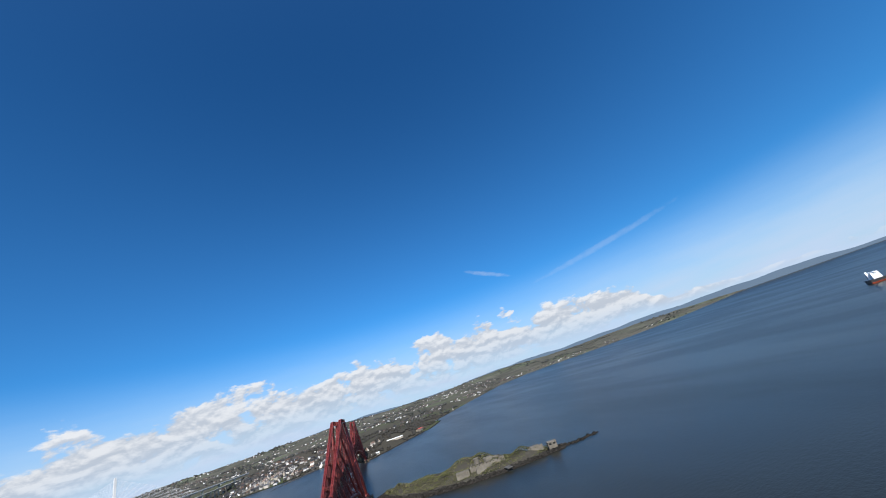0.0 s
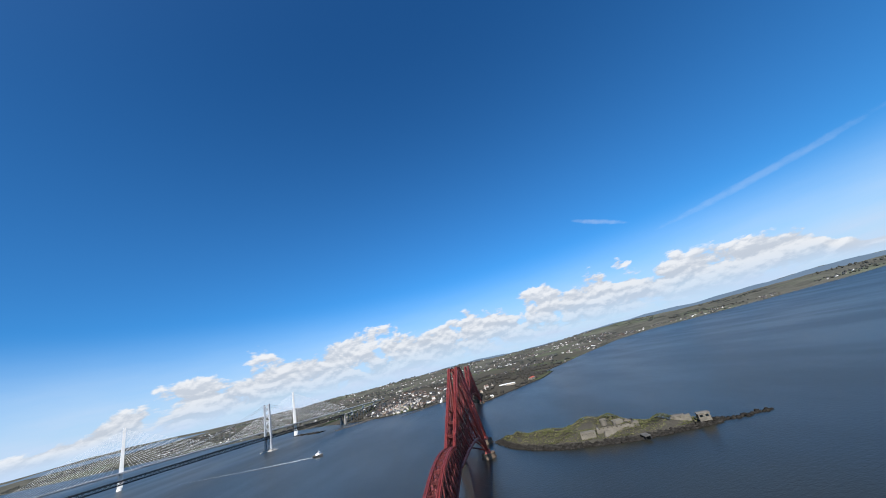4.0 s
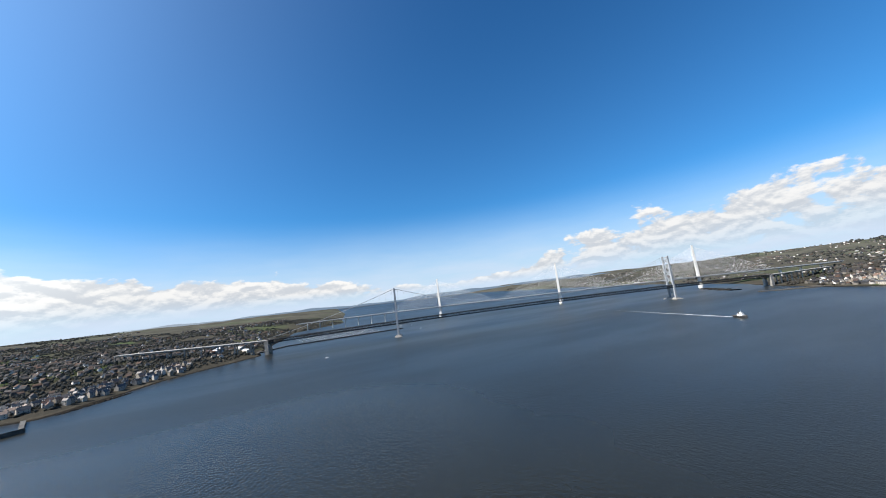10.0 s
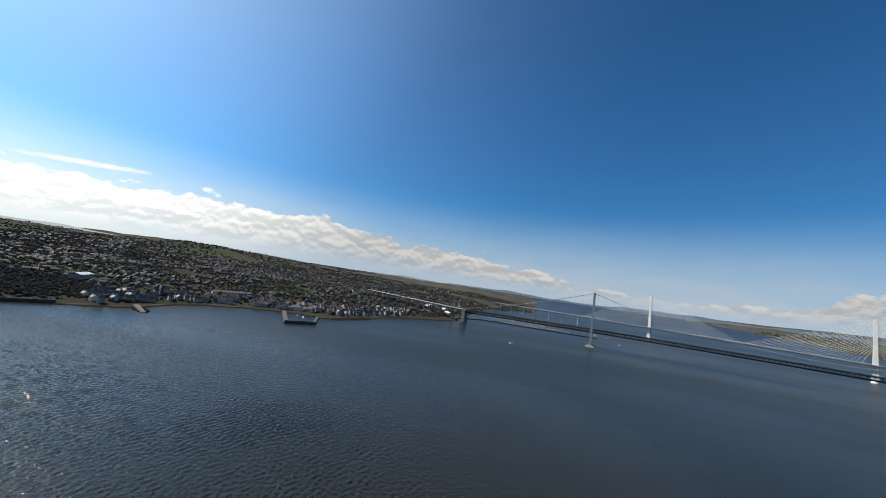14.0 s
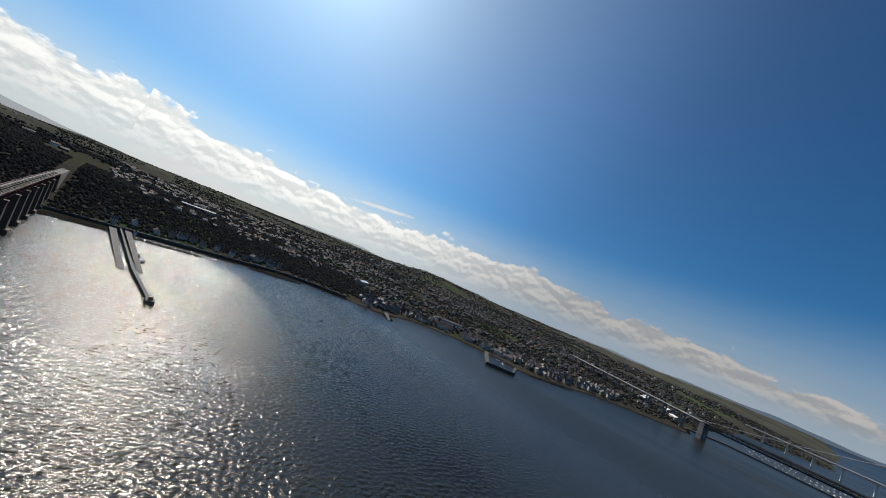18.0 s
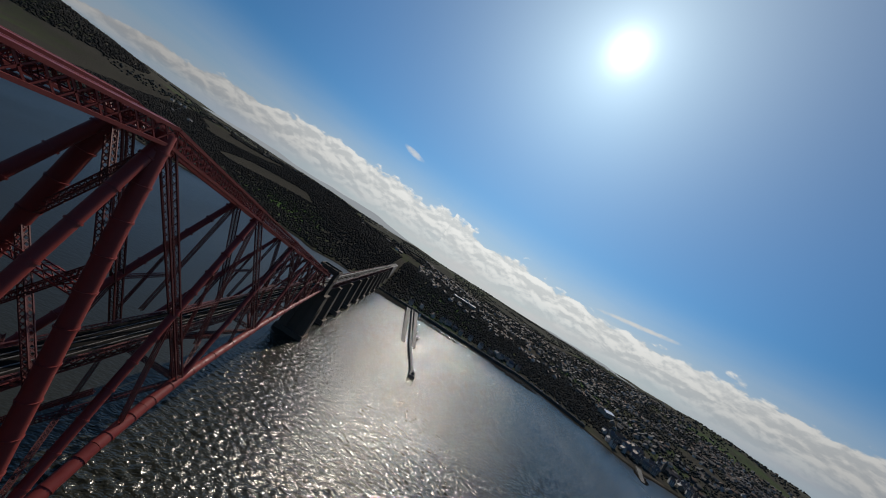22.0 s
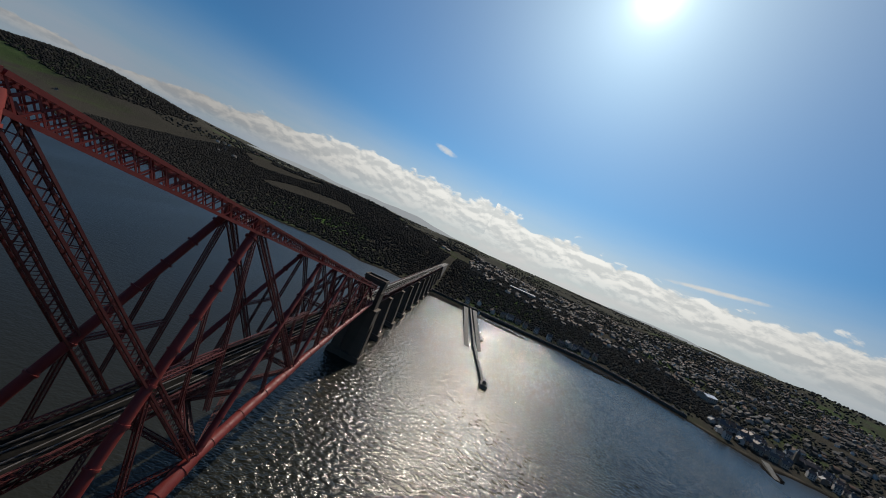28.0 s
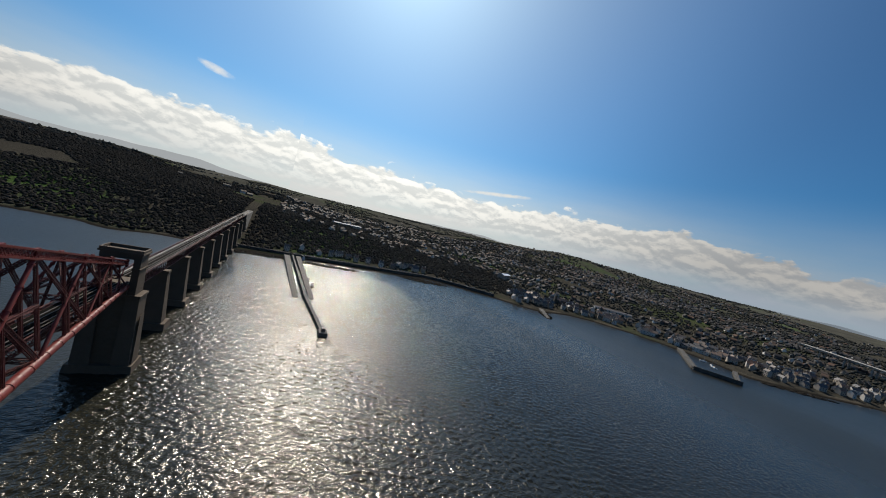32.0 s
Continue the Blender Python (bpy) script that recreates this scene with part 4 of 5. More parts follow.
def stayed_bridge():
    root = thing("cable_stayed_bridge", "white three-tower cable-stayed road bridge with fanned stays", "road bridge", "", (QC_C.x, QC_C.y, 0))
    pts = [QC_S - QC_C, Vector((0, 0)), QC_N - QC_C]
    def line(s):
        """Plan position at distance s along the road from the middle tower."""
        d0, d1 = -pts[0].normalized(), pts[2].normalized()
        return (d1 if s > 0 else d0) * s
    def road(s):
        return 56.0 - 9.0 * (s / 1500) ** 2
    def at(s, off, z):
        p = line(s)
        d = (line(s + 1) - line(s - 1)).normalized()
        q = p + Vector((d.y, -d.x)) * off
        return Vector((q.x, q.y, z))
    LS, LN = pts[0].length, pts[2].length
    for s in (-LS, 0.0, LN):
        part("tower_base", MB().tube(at(s, 0, -5), at(s, 0, 9), 10, 8, 20), M_CONCRETE, root)
        t = MB()
        d = (line(s + 1) - line(s - 1)).normalized()
        up = Vector((d.x, d.y, 0))
        for z0, z1, w0, w1, l0, l1 in ((8, 60, 12, 8.0, 15, 11.5), (60, 140, 8.0, 5.6, 11.5, 9.0), (140, 207, 5.6, 4.8, 9.0, 7.0)):
            t.quad_prism(at(s, 0, z0), at(s, 0, z1), w0, l0, up, w1, l1)
        part("tower", t, M_CONCRETE, root)
        for k in range(24):
            reach, z = 28 + 12.4 * k, 118 + 3.55 * k
            for sg in (-1, 1):
                e = s + sg * reach
                part("stay_cable", MB().quad_prism(at(s, 0, z), at(e, 0, road(e) + 1.5), 0.5, 0.5, caps=False), M_STAY, root)
    segs = 56
    a0, a1 = -LS - 900, LN + 560
    for i in range(segs):
        a, b = a0 + (a1 - a0) * i / segs, a0 + (a1 - a0) * (i + 1) / segs
        box = part("deck_box", MB().quad_prism(at(a, 0, road(a) - 2.2), at(b, 0, road(b) - 2.2), 28, 3.6), M_GREY_STEEL, root)
        part("deck_edge", MB().quad_prism(at(a, 0, road(a) + 0.15), at(b, 0, road(b) + 0.15), 40, 0.6), M_GREY_STEEL, root)
        for off in (-19.7, 19.7):
            part("wind_shield", MB().quad_prism(at(a, off, road(a) + 1.3), at(b, off, road(b) + 1.3), 0.25, 1.8), M_GREY_STEEL, box)
    for s in [-LS - 330 - 84 * k for k in range(7)] + [LN + 330 + 80 * k for k in range(3)]:
        part("approach_pier", MB().quad_prism(at(s, 0, -4), at(s, 0, road(s) - 4), 7.0, 5.0, (0, 1, 0), 10.5, 5.0), M_CONCRETE, root)


stayed_bridge()


# ---- woods, towns, shores ----
rng = np.random.RandomState(4)


def ground_at(x, y):
    return float(height(np.array([x]), np.array([y]))[0])


def batch(name, base_v, base_f, pts, sizes, turns, mats, f_mat=None, jitter=0.0):
    """One mesh of many small pieces: base shape copied to the points with sizes (n, 3) and turns."""
    bv = np.asarray(base_v, float)
    n, k = len(pts), len(bv)
    v = bv[None] * sizes[:, None, :]
    if jitter:
        v = v * (1 + jitter * (rng.rand(n, k, 1) - 0.5) * 2)
    c, s = np.cos(turns)[:, None], np.sin(turns)[:, None]
    out = np.stack([v[..., 0] * c - v[..., 1] * s, v[..., 0] * s + v[..., 1] * c, v[..., 2]], -1) + pts[:, None, :]
    me = bpy.data.meshes.new(name)
    lens = np.array([len(f) for f in base_f])
    idx = np.concatenate([np.array(f) for f in base_f])
    loops = (idx[None] + (np.arange(n) * k)[:, None]).ravel()
    tot = np.tile(lens, n)
    me.vertices.add(n * k)
    me.vertices.foreach_set("co", out.astype(np.float32).ravel())
    me.loops.add(len(loops))
    me.loops.foreach_set("vertex_index", loops.astype(np.int32))
    me.polygons.add(len(tot))
    me.polygons.foreach_set("loop_start", np.concatenate([[0], np.cumsum(tot)[:-1]]).astype(np.int32))
    me.polygons.foreach_set("loop_total", tot.astype(np.int32))
    for m in mats:
        me.materials.append(m)
    if f_mat is not None:
        me.polygons.foreach_set("material_index", np.tile(np.array(f_mat, np.int32), n))
    me.update(calc_edges=True)
    return new(name, me)


def ico():
    bm = bmesh.new()
    bmesh.ops.create_icosphere(bm, subdivisions=1, radius=1.0)
    v = [tuple(x.co) for x in bm.verts]
    f = [tuple(x.index for x in p.verts) for p in bm.faces]
    bm.free()
    return v, f


ICO_V, ICO_F = ico()
OCT_V = [(1, 0, 0), (-1, 0, 0), (0, 1, 0), (0, -1, 0), (0, 0, 1), (0, 0, -1)]
OCT_F = [(0, 2, 4), (2, 1, 4), (1, 3, 4), (3, 0, 4), (2, 0, 5), (1, 2, 5), (3, 1, 5), (0, 3, 5)]
M_WOOD = material("bare_spring_woodland", [(0.082, 0.077, 0.070), (0.088, 0.083, 0.075), (0.095, 0.089, 0.080), (0.080, 0.088, 0.066)], 0.02, 0.95, per_object=0.25, island=True, spec=0.03, through=0.6)
# bluer grey than the near wood, with haze put into the colour
M_WOOD_HAZY = material("hazy_woodland", [(0.070, 0.075, 0.072), (0.085, 0.088, 0.082), (0.10, 0.10, 0.09)], 0.02, 0.95, per_object=0.5, island=True, spec=0.05, through=0.5)
M_ROCK = material("dark_shore_rock", [(0.012, 0.011, 0.009), (0.020, 0.018, 0.016), (0.036, 0.033, 0.029)], 0.1, 0.9, per_object=0.5, island=True, spec=0.1)
M_WALLS = material("harled_and_stone_walls", [(0.055, 0.050, 0.044), (0.080, 0.072, 0.062), (0.115, 0.104, 0.090), (0.20, 0.18, 0.16), (0.62, 0.60, 0.57)], 0.05, 0.85, per_object=0.9, island=True)
M_ROOFS = material("slate_and_tile_roofs", [(0.024, 0.025, 0.028), (0.038, 0.038, 0.040), (0.052, 0.046, 0.043), (0.085, 0.052, 0.038)], 0.05, 0.8, per_object=0.9, island=True, spec=0.15)
M_WALL = material("house_wall", [(0.19, 0.16, 0.125), (0.31, 0.27, 0.22), (0.42, 0.385, 0.34), (0.54, 0.515, 0.475)], 0.2, 0.85, per_object=0.8)
M_ROOF = material("house_slates", [(0.045, 0.047, 0.052), (0.08, 0.08, 0.085), (0.11, 0.09, 0.08), (0.17, 0.085, 0.05)], 0.2, 0.65, per_object=0.8)
M_PANE = material("window_glass_dark", [(0.02, 0.022, 0.025), (0.035, 0.04, 0.045)], 0.3, 0.12)
M_DOOR = material("painted_door", [(0.10, 0.03, 0.025), (0.03, 0.05, 0.09), (0.05, 0.07, 0.04)], 0.2, 0.5, per_object=0.9)
M_STONE = material("harbour_masonry", [(0.034, 0.031, 0.027), (0.064, 0.059, 0.052), (0.105, 0.098, 0.086)], 0.15, 0.85, bump=0.1)
M_SAND = material("ruin_sandstone", [(0.064, 0.055, 0.042), (0.105, 0.091, 0.071), (0.160, 0.141, 0.112)], 0.12, 0.9, bump=0.15)
M_WHITE = material("white_gloss_paint", [(0.66, 0.67, 0.68), (0.80, 0.80, 0.79)], 0.3, 0.35)
M_BLACK = material("black_hull_paint", [(0.015, 0.016, 0.018), (0.035, 0.035, 0.038)], 0.2, 0.4)
M_ORANGE = material("red_lead_paint", [(0.30, 0.05, 0.025), (0.40, 0.075, 0.035)], 0.1, 0.5)
M_FOAM = material("white_wake_foam", [(0.10, 0.11, 0.11), (0.45, 0.47, 0.48), (0.75, 0.76, 0.76)], 0.5, 0.7)


def scatter(n, x0, x1, y0, y1):
    return rng.uniform(x0, x1, n), rng.uniform(y0, y1, n)


def woods(name, label, n, box, keep, size, mat=M_WOOD):
    x, y = scatter(n, *box)
    d = np.maximum(shore(x, y, SOUTH), shore(x, y, NORTH))
    ok = (d > 8) & keep(x, y, d) & (np.hypot(x, y - 50) < 4700) & ~((np.abs(x) < 13) & (y < 0) & (y > -1310)) & ~((np.abs(x) < 9) & (y > 1100) & (y < 1620))
    x, y = x[ok], y[ok]
    z = height(x, y)
    s = rng.uniform(*size, len(x))
    sizes = np.stack([s * rng.uniform(0.7, 1.2, len(x)), s * rng.uniform(0.7, 1.2, len(x)), s * rng.uniform(0.50, 0.85, len(x))], 1)
    pts = np.stack([x, y, z + sizes[:, 2] * 0.72], 1)
    shape = (OCT_V, OCT_F) if mat is M_WOOD_HAZY else (ICO_V, ICO_F)
    ob = batch(name, *shape, pts, sizes, rng.uniform(0, 6.3, len(x)), [mat], jitter=0.38)
    ob.data.shade_smooth()
    return tagged(ob, label, "woodland", kind="stuff")


def patch(x, y, seed, size, cut):
    return ripple(x, y, seed, size) > cut


woods("shore_wood", "dense bare-branched wood on the slope by the viaduct", 70000, (-620, 1100, -1450, -590), lambda x, y, d: (d > 12) & ((d < 330) | patch(x, y, 21, 420, -0.65)) & ~((x < -60) & (d < 48)), (1.7, 3.4))
woods("hill_wood", "dark wooded ridge above the eastern shore", 15000, (1450, 3000, -2000, -1150), lambda x, y, d: (d > 120) & (hill(x, y, 2150, -1430, 700, 420, 1.0) > 0.42), (3.4, 6.0))
woods("town_trees", "bare garden trees between the houses of the southern town", 36000, (-1750, -60, -2000, 20), lambda x, y, d: (d > 30) & patch(x, y, 23, 260, -0.9), (2.2, 4.6), M_WOOD_HAZY)
woods("ridge_wood", "dark wooded ridge on the southern skyline", 28000, (-4300, 3000, -4200, -1300), lambda x, y, d: patch(x, y, 25, 700, -0.15), (4.5, 8.0), M_WOOD_HAZY)
woods("west_wood", "wooded shore upriver from the road bridges", 14000, (-3000, -1400, -1400, 640), lambda x, y, d: (d > 10) & patch(x, y, 27, 400, -0.6), (3.5, 6.5), M_WOOD_HAZY)
woods("north_wood", "brown scrub and bare trees on the northern headland", 6500, (-700, 420, 1120, 2200), lambda x, y, d: (d > 12) & patch(x, y, 29, 200, -0.05), (3.0, 6.5))
woods("far_north_wood", "distant hedges and copses on the northern farmland", 9000, (-3600, 4300, 2000, 4600), lambda x, y, d: patch(x, y, 31, 600, 0.25), (7.0, 11.0), M_WOOD_HAZY)

HOUSE_V = [(-0.5, -0.5, 0), (0.5, -0.5, 0), (0.5, 0.5, 0), (-0.5, 0.5, 0), (-0.5, -0.5, 0.6), (0.5, -0.5, 0.6), (0.5, 0.5, 0.6), (-0.5, 0.5, 0.6), (-0.5, 0, 1), (0.5, 0, 1), (-0.54, -0.56, 0.57), (0.54, -0.56, 0.57), (0.54, 0.56, 0.57), (-0.54, 0.56, 0.57), (-0.54, 0, 1.03), (0.54, 0, 1.03)]
HOUSE_F = [(0, 1, 5, 4), (2, 3, 7, 6), (1, 2, 6, 9, 5), (3, 0, 4, 8, 7), (10, 11, 15, 14), (12, 13, 14, 15)]


def far_town(name, label, n, box, keep, size=(9, 17)):
    x, y = scatter(n, *box)
    d = np.maximum(shore(x, y, SOUTH), shore(x, y, NORTH))
    ok = (d > 14) & keep(x, y, d) & (np.hypot(x, y - 50) < 4700) & ~((np.abs(x) < 16) & (y < 0) & (y > -1310))
    x, y = x[ok], y[ok]
    L, Wd = rng.uniform(*size, len(x)), rng.uniform(7, 11, len(x))
    sizes = np.stack([L, Wd, rng.uniform(7.0, 11.0, len(x))], 1)
    pts = np.stack([x, y, height(x, y) - 0.6], 1)
    turn = ripple(x, y, 41, 700) * 1.2 + rng.choice([0, math.pi / 2], len(x)) + rng.normal(0, 0.12, len(x))
    ob = batch(name, HOUSE_V, HOUSE_F, pts, sizes, turn, [M_WALLS, M_ROOFS], [0, 0, 0, 0, 1, 1])
    return tagged(ob, label, "houses", kind="stuff")


far_town("town_houses", "many small slate-roofed houses climbing the hill of the southern town", 3100, (-1800, -60, -1900, -60), lambda x, y, d: (d > 70) & ((x < -610) | (y < -960 - 0.25 * x)) & patch(x, y, 43, 320, -0.45), (7, 14))
far_town("inland_houses", "scattered pale houses and sheds inland", 900, (-3800, 1800, -3400, -1000), lambda x, y, d: patch(x, y, 45, 500, 0.35), (10, 24))
far_town("western_houses", "small pale houses among trees west of the suspension bridge", 1700, (-3000, -1450, -1500, 60), lambda x, y, d: (d > 40) & patch(x, y, 53, 360, -0.1), (8, 16))
far_town("northern_village_houses", "pale houses stepped up the slope of the northern village", 700, (-520, -20, 1400, 1900), lambda x, y, d: (d > 12) & (d < 260) & patch(x, y, 47, 150, -0.35))
far_town("far_north_houses", "distant pale housing estates on the northern side", 4200, (-2600, 1400, 2050, 4300), lambda x, y, d: patch(x, y, 49, 480, 0.05), (8, 18))
far_town("coastal_town_houses", "distant white houses of a coastal town", 1500, (650, 3000, 2700, 3800), lambda x, y, d: (d < 190) & patch(x, y, 51, 420, -0.3), (9, 18))


# houses of the sea front, one by one
def house_proto(kind):
    L, Wd, H, R = ((11, 8, 6.0, 3.6), (9, 7.5, 8.5, 3.4), (15, 9, 7.0, 4.2))[kind]
    root = new("house")
    w = MB()
    w.v = [(-L / 2, -Wd / 2, -2), (L / 2, -Wd / 2, -2), (L / 2, Wd / 2, -2), (-L / 2, Wd / 2, -2), (-L / 2, -Wd / 2, H), (L / 2, -Wd / 2, H), (L / 2, Wd / 2, H), (-L / 2, Wd / 2, H), (-L / 2, 0, H + R), (L / 2, 0, H + R)]
    w.f = [(0, 1, 5, 4), (2, 3, 7, 6), (1, 2, 6, 9, 5), (3, 0, 4, 8, 7), (3, 2, 1, 0)]
    wall = part("wall", w, M_WALL, root)
    r = MB()
    for e in (-1, 1):
        r.quad_prism((-L / 2 - 0.3, e * (Wd / 4 + 0.15), H + R / 2 + 0.02), (L / 2 + 0.3, e * (Wd / 4 + 0.15), H + R / 2 + 0.02), math.hypot(Wd / 2 + 0.5, R), 0.22, (0, e * R, Wd / 2))
    roof = part("roof", r, M_ROOF, root)
    for x in (-L / 2 + 0.7, L / 2 - 0.7):
        part("chimney", MB().box(x - 0.5, x + 0.5, -0.6, 0.6, H + R - 1, H + R + 1.6), M_WALL, roof)
    for e in (-1, 1):
        for z in (1.2, 4.2) if H < 8 else (1.2, 4.0, 6.4):
            for i in range(3):
                x = -L / 2 + L * (i + 0.5) / 3
                if z < 2 and i == 1 and e > 0:
                    part("door", MB().box(x - 0.5, x + 0.5, Wd / 2 - 0.1, Wd / 2 + 0.04, 0, 2.1), M_DOOR, wall)
                else:
                    y = e * Wd / 2
                    part("window", MB().box(x - 0.55, x + 0.55, y - 0.12, y + 0.05, z, z + 1.5), M_PANE, wall)
    return root


protos = [house_proto(k) for k in range(3)]
HOUSE_LABELS = ("two-storey harled house with a slate roof near the shore", "tall narrow three-storey house with a slate roof near the shore", "long sandstone terrace house with two chimneys near the shore")


def near_houses(n, line, depth, group):
    placed = 0
    for _ in range(n * 12):
        if placed >= n:
            break
        i = rng.randint(len(line) - 1)
        t = rng.rand()
        a, b = Vector(line[i]), Vector(line[i + 1])
        d = (b - a).normalized()
        p = a.lerp(b, t) + Vector((d.y, -d.x)) * rng.uniform(*depth)
        z = ground_at(p.x, p.y)
        if z < 2.2 or any((p - q).length < 11 for q in taken):
            continue
        taken.append(p)
        k = rng.randint(3)
        m = pose(p.x, p.y, z, 0, 0, math.degrees(math.atan2(d.y, d.x)) + rng.choice([0, 0, 90, 180]) + rng.normal(0, 5))
        if k in unused:
            unused.remove(k)
            ob = protos[k]
            ob.matrix_world = m
        else:
            ob = copy_thing(protos[k], m)
        tagged(ob, HOUSE_LABELS[k], "house", group)
        placed += 1


taken, unused = [], {0, 1, 2}
FRONT = [(-530, -536), (-600, -522), (-650, -526), (-700, -508), (-752, -444), (-786, -368), (-796, -305), (-838, -238), (-905, -205), (-1000, -172), (-1095, -90)]
near_houses(150, FRONT, (-95, -22), "sea front houses")
near_houses(16, [(-80, -652), (-214, -662), (-290, -668), (-380, -676)], (-48, -24), "houses by the ferry pier")
near_houses(60, [(-470, 1612), (-400, 1562), (-330, 1532), (-250, 1522), (-160, 1532), (-80, 1484), (-40, 1360)], (-120, -16), "northern village front")


def big_building(x, y, turn, L, Wd, H, roof, label, name="shed"):
    z = ground_at(x, y)
    root = thing(name, label, "building", "", (x, y, z), turn)
    part("wall", MB().box(-L / 2, L / 2, -Wd / 2, Wd / 2, -2, H), M_WALL, root)
    r = MB()
    for e in (-1, 1):
        r.quad_prism((-L / 2 - 0.4, e * Wd / 4, H + Wd * 0.09), (L / 2 + 0.4, e * Wd / 4, H + Wd * 0.09), math.hypot(Wd / 2 + 0.6, Wd * 0.18), 0.3, (0, e * Wd * 0.18, Wd / 2))
    part("roof", r, roof, root)
    for i in range(max(2, int(L / 8))):
        xx = -L / 2 + L * (i + 0.5) / max(2, int(L / 8))
        for e in (-1, 1):
            part("window", MB().box(xx - 1.4, xx + 1.4, e * Wd / 2 - 0.1, e * Wd / 2 + 0.06, H * 0.4, H * 0.75), M_PANE, root)


big_building(122, 1392, -30, 62, 8, 4, M_WHITE, "long white-roofed boatyard shed on the headland")
big_building(222, 1452, 55, 34, 14, 8, M_ORANGE, "red-roofed sheds at the tip of the headland")
big_building(46, 1205, 20, 24, 8, 4, M_WHITE, "white roofed shed beside the northern abutment")
big_building(-250, -1090, 10, 90, 12, 6, M_CONCRETE, "long flat pale-roofed school among the houses")
big_building(-640, -760, 30, 46, 20, 10, M_WHITE, "large pale hall above the sea front", "hall")
big_building(-840, -560, -35, 90, 16, 7, M_ROOF, "long tiled terrace behind the harbour", "terrace")
for x, y in ((-1360, -120), (-1420, -60), (-1480, -130), (-1330, -30)):
    big_building(x, y, 25, 44, 18, 7, M_WHITE, "white marina shed beside the road bridge")

# church tower on the front
cz = ground_at(-690, -590)
church = thing("church", "sandstone church with a short square tower above the front", "church", "", (-690, -590, cz), -25)
part("nave", MB().box(-11, 11, -5, 5, -2, 8), M_SAND, church)
rf = MB()
for e in (-1, 1):
    rf.quad_prism((-11.4, e * 2.6, 10.1), (11.4, e * 2.6, 10.1), 6.8, 0.3, (0, e * 4.2, 5.2))
part("nave_roof", rf, M_ROOF, church)
part("tower", MB().box(11, 16, -2.5, 2.5, -2, 17), M_SAND, church)
part("spire", MB().box(11.2, 15.8, -2.3, 2.3, 17, 24, 2.2, 2.2), M_ROOF, church)


# ---- ferry pier below the viaduct ----
def slab(mb, a, b, wa, wb, za, zb, depth):
    """A ramp between two plan points."""
    a, b = Vector(a), Vector(b)
    d = (b - a).normalized()
    s = Vector((d.y, -d.x))
    i = len(mb.v)
    for p, w, z in ((a, wa, za), (b, wb, zb)):
        for e, zz in ((-1, z), (1, z), (1, z - depth), (-1, z - depth)):
            q = p + s * (e * w / 2)
            mb.v.append((q.x, q.y, zz))
    mb.f += [(i, i + 1, i + 5, i + 4), (i + 1, i + 2, i + 6, i + 5), (i + 2, i + 3, i + 7, i + 6), (i + 3, i, i + 4, i + 7), (i, i + 3, i + 2, i + 1), (i + 4, i + 5, i + 6, i + 7)]
    return mb


ferry_pier = thing("ferry_pier", "long stone slipway pier running out into the water", "pier", "", (-2, 14, 0))
part("slipway", slab(MB(), (-84, -656), (-94, -418), 9, 6, 4.2, 0.4, 5), M_STONE, ferry_pier, "wet stone ramp")
part("upper_ramp", slab(MB(), (-102, -656), (-111, -420), 8, 5, 5.0, 0.5, 6), M_STONE, ferry_pier, "wet stone ramp")
part("spine_wall", slab(MB(), (-93, -656), (-103, -430), 2.4, 2.4, 6.0, 3.4, 8), M_STONE, ferry_pier)
part("causeway", slab(MB(), (-103, -430), (-113, -322), 3.2, 2.6, 3.2, 2.4, 7), M_STONE, ferry_pier)
part("pier_head", MB().box(-117.5, -109.5, -322, -311, -4, 3.2, 0.6, 0.6), M_STONE, ferry_pier)
part("beacon_mast", MB().tube((-113.5, -316, 3.2), (-113.5, -316, 9.5), 0.25, 0.18, 8), M_BLACK, ferry_pier)
part("beacon_hut", MB().box(-115.3, -111.8, -318, -314.5, 3.2, 6.2, 0.3, 0.3), M_BLACK, ferry_pier)
lh = thing("pier_lighthouse", "small white hexagonal light tower at the head of the slipway", "lighthouse", "", (-113, -641, ground_at(-113, -641)))
part("tower", MB().tube((0, 0, -1), (0, 0, 8), 2.2, 1.8, 6), M_WHITE, lh)
part("gallery", MB().tube((0, 0, 8), (0, 0, 8.4), 2.4, 2.4, 12), M_BLACK, lh)
part("lantern", MB().tube((0, 0, 8.4), (0, 0, 10.2), 1.2, 1.2, 8), M_PANE, lh)
part("cap", MB().tube((0, 0, 10.2), (0, 0, 11.6), 1.4, 0.15, 12), M_BLACK, lh)

# sea wall and shore road with parked cars
ROADLINE = [(0, -658), (-90, -660), (-214, -668), (-300, -673), (-360, -682), (-430, -652), (-498, -594)]
sea_wall, road_mb, kerb = MB(), MB(), MB()
for a, b in zip(ROADLINE, ROADLINE[1:]):
    va, vb = Vector(a), Vector(b)
    d = (vb - va).normalized()
    s = Vector((d.y, -d.x))
    slab(sea_wall, va + s * 7, vb + s * 7, 1.0, 1.0, 6.4, 6.4, 9)
    slab(road_mb, va, vb, 11, 11, 5.4, 5.4, 6)
    slab(kerb, va + s * 5.8, vb + s * 5.8, 1.6, 1.6, 5.55, 5.55, 6)
tagged(part("sea_wall", sea_wall, M_STONE), "low stone sea wall along the shore road", "sea wall", kind="structure")
tagged(part("shore_road", road_mb, M_ASPHALT), "grey shore road behind the sea wall", "road", kind="structure")
tagged(part("pavement", kerb, M_CONCRETE), "pale pavement with kerb beside the shore road", "pavement", kind="structure")

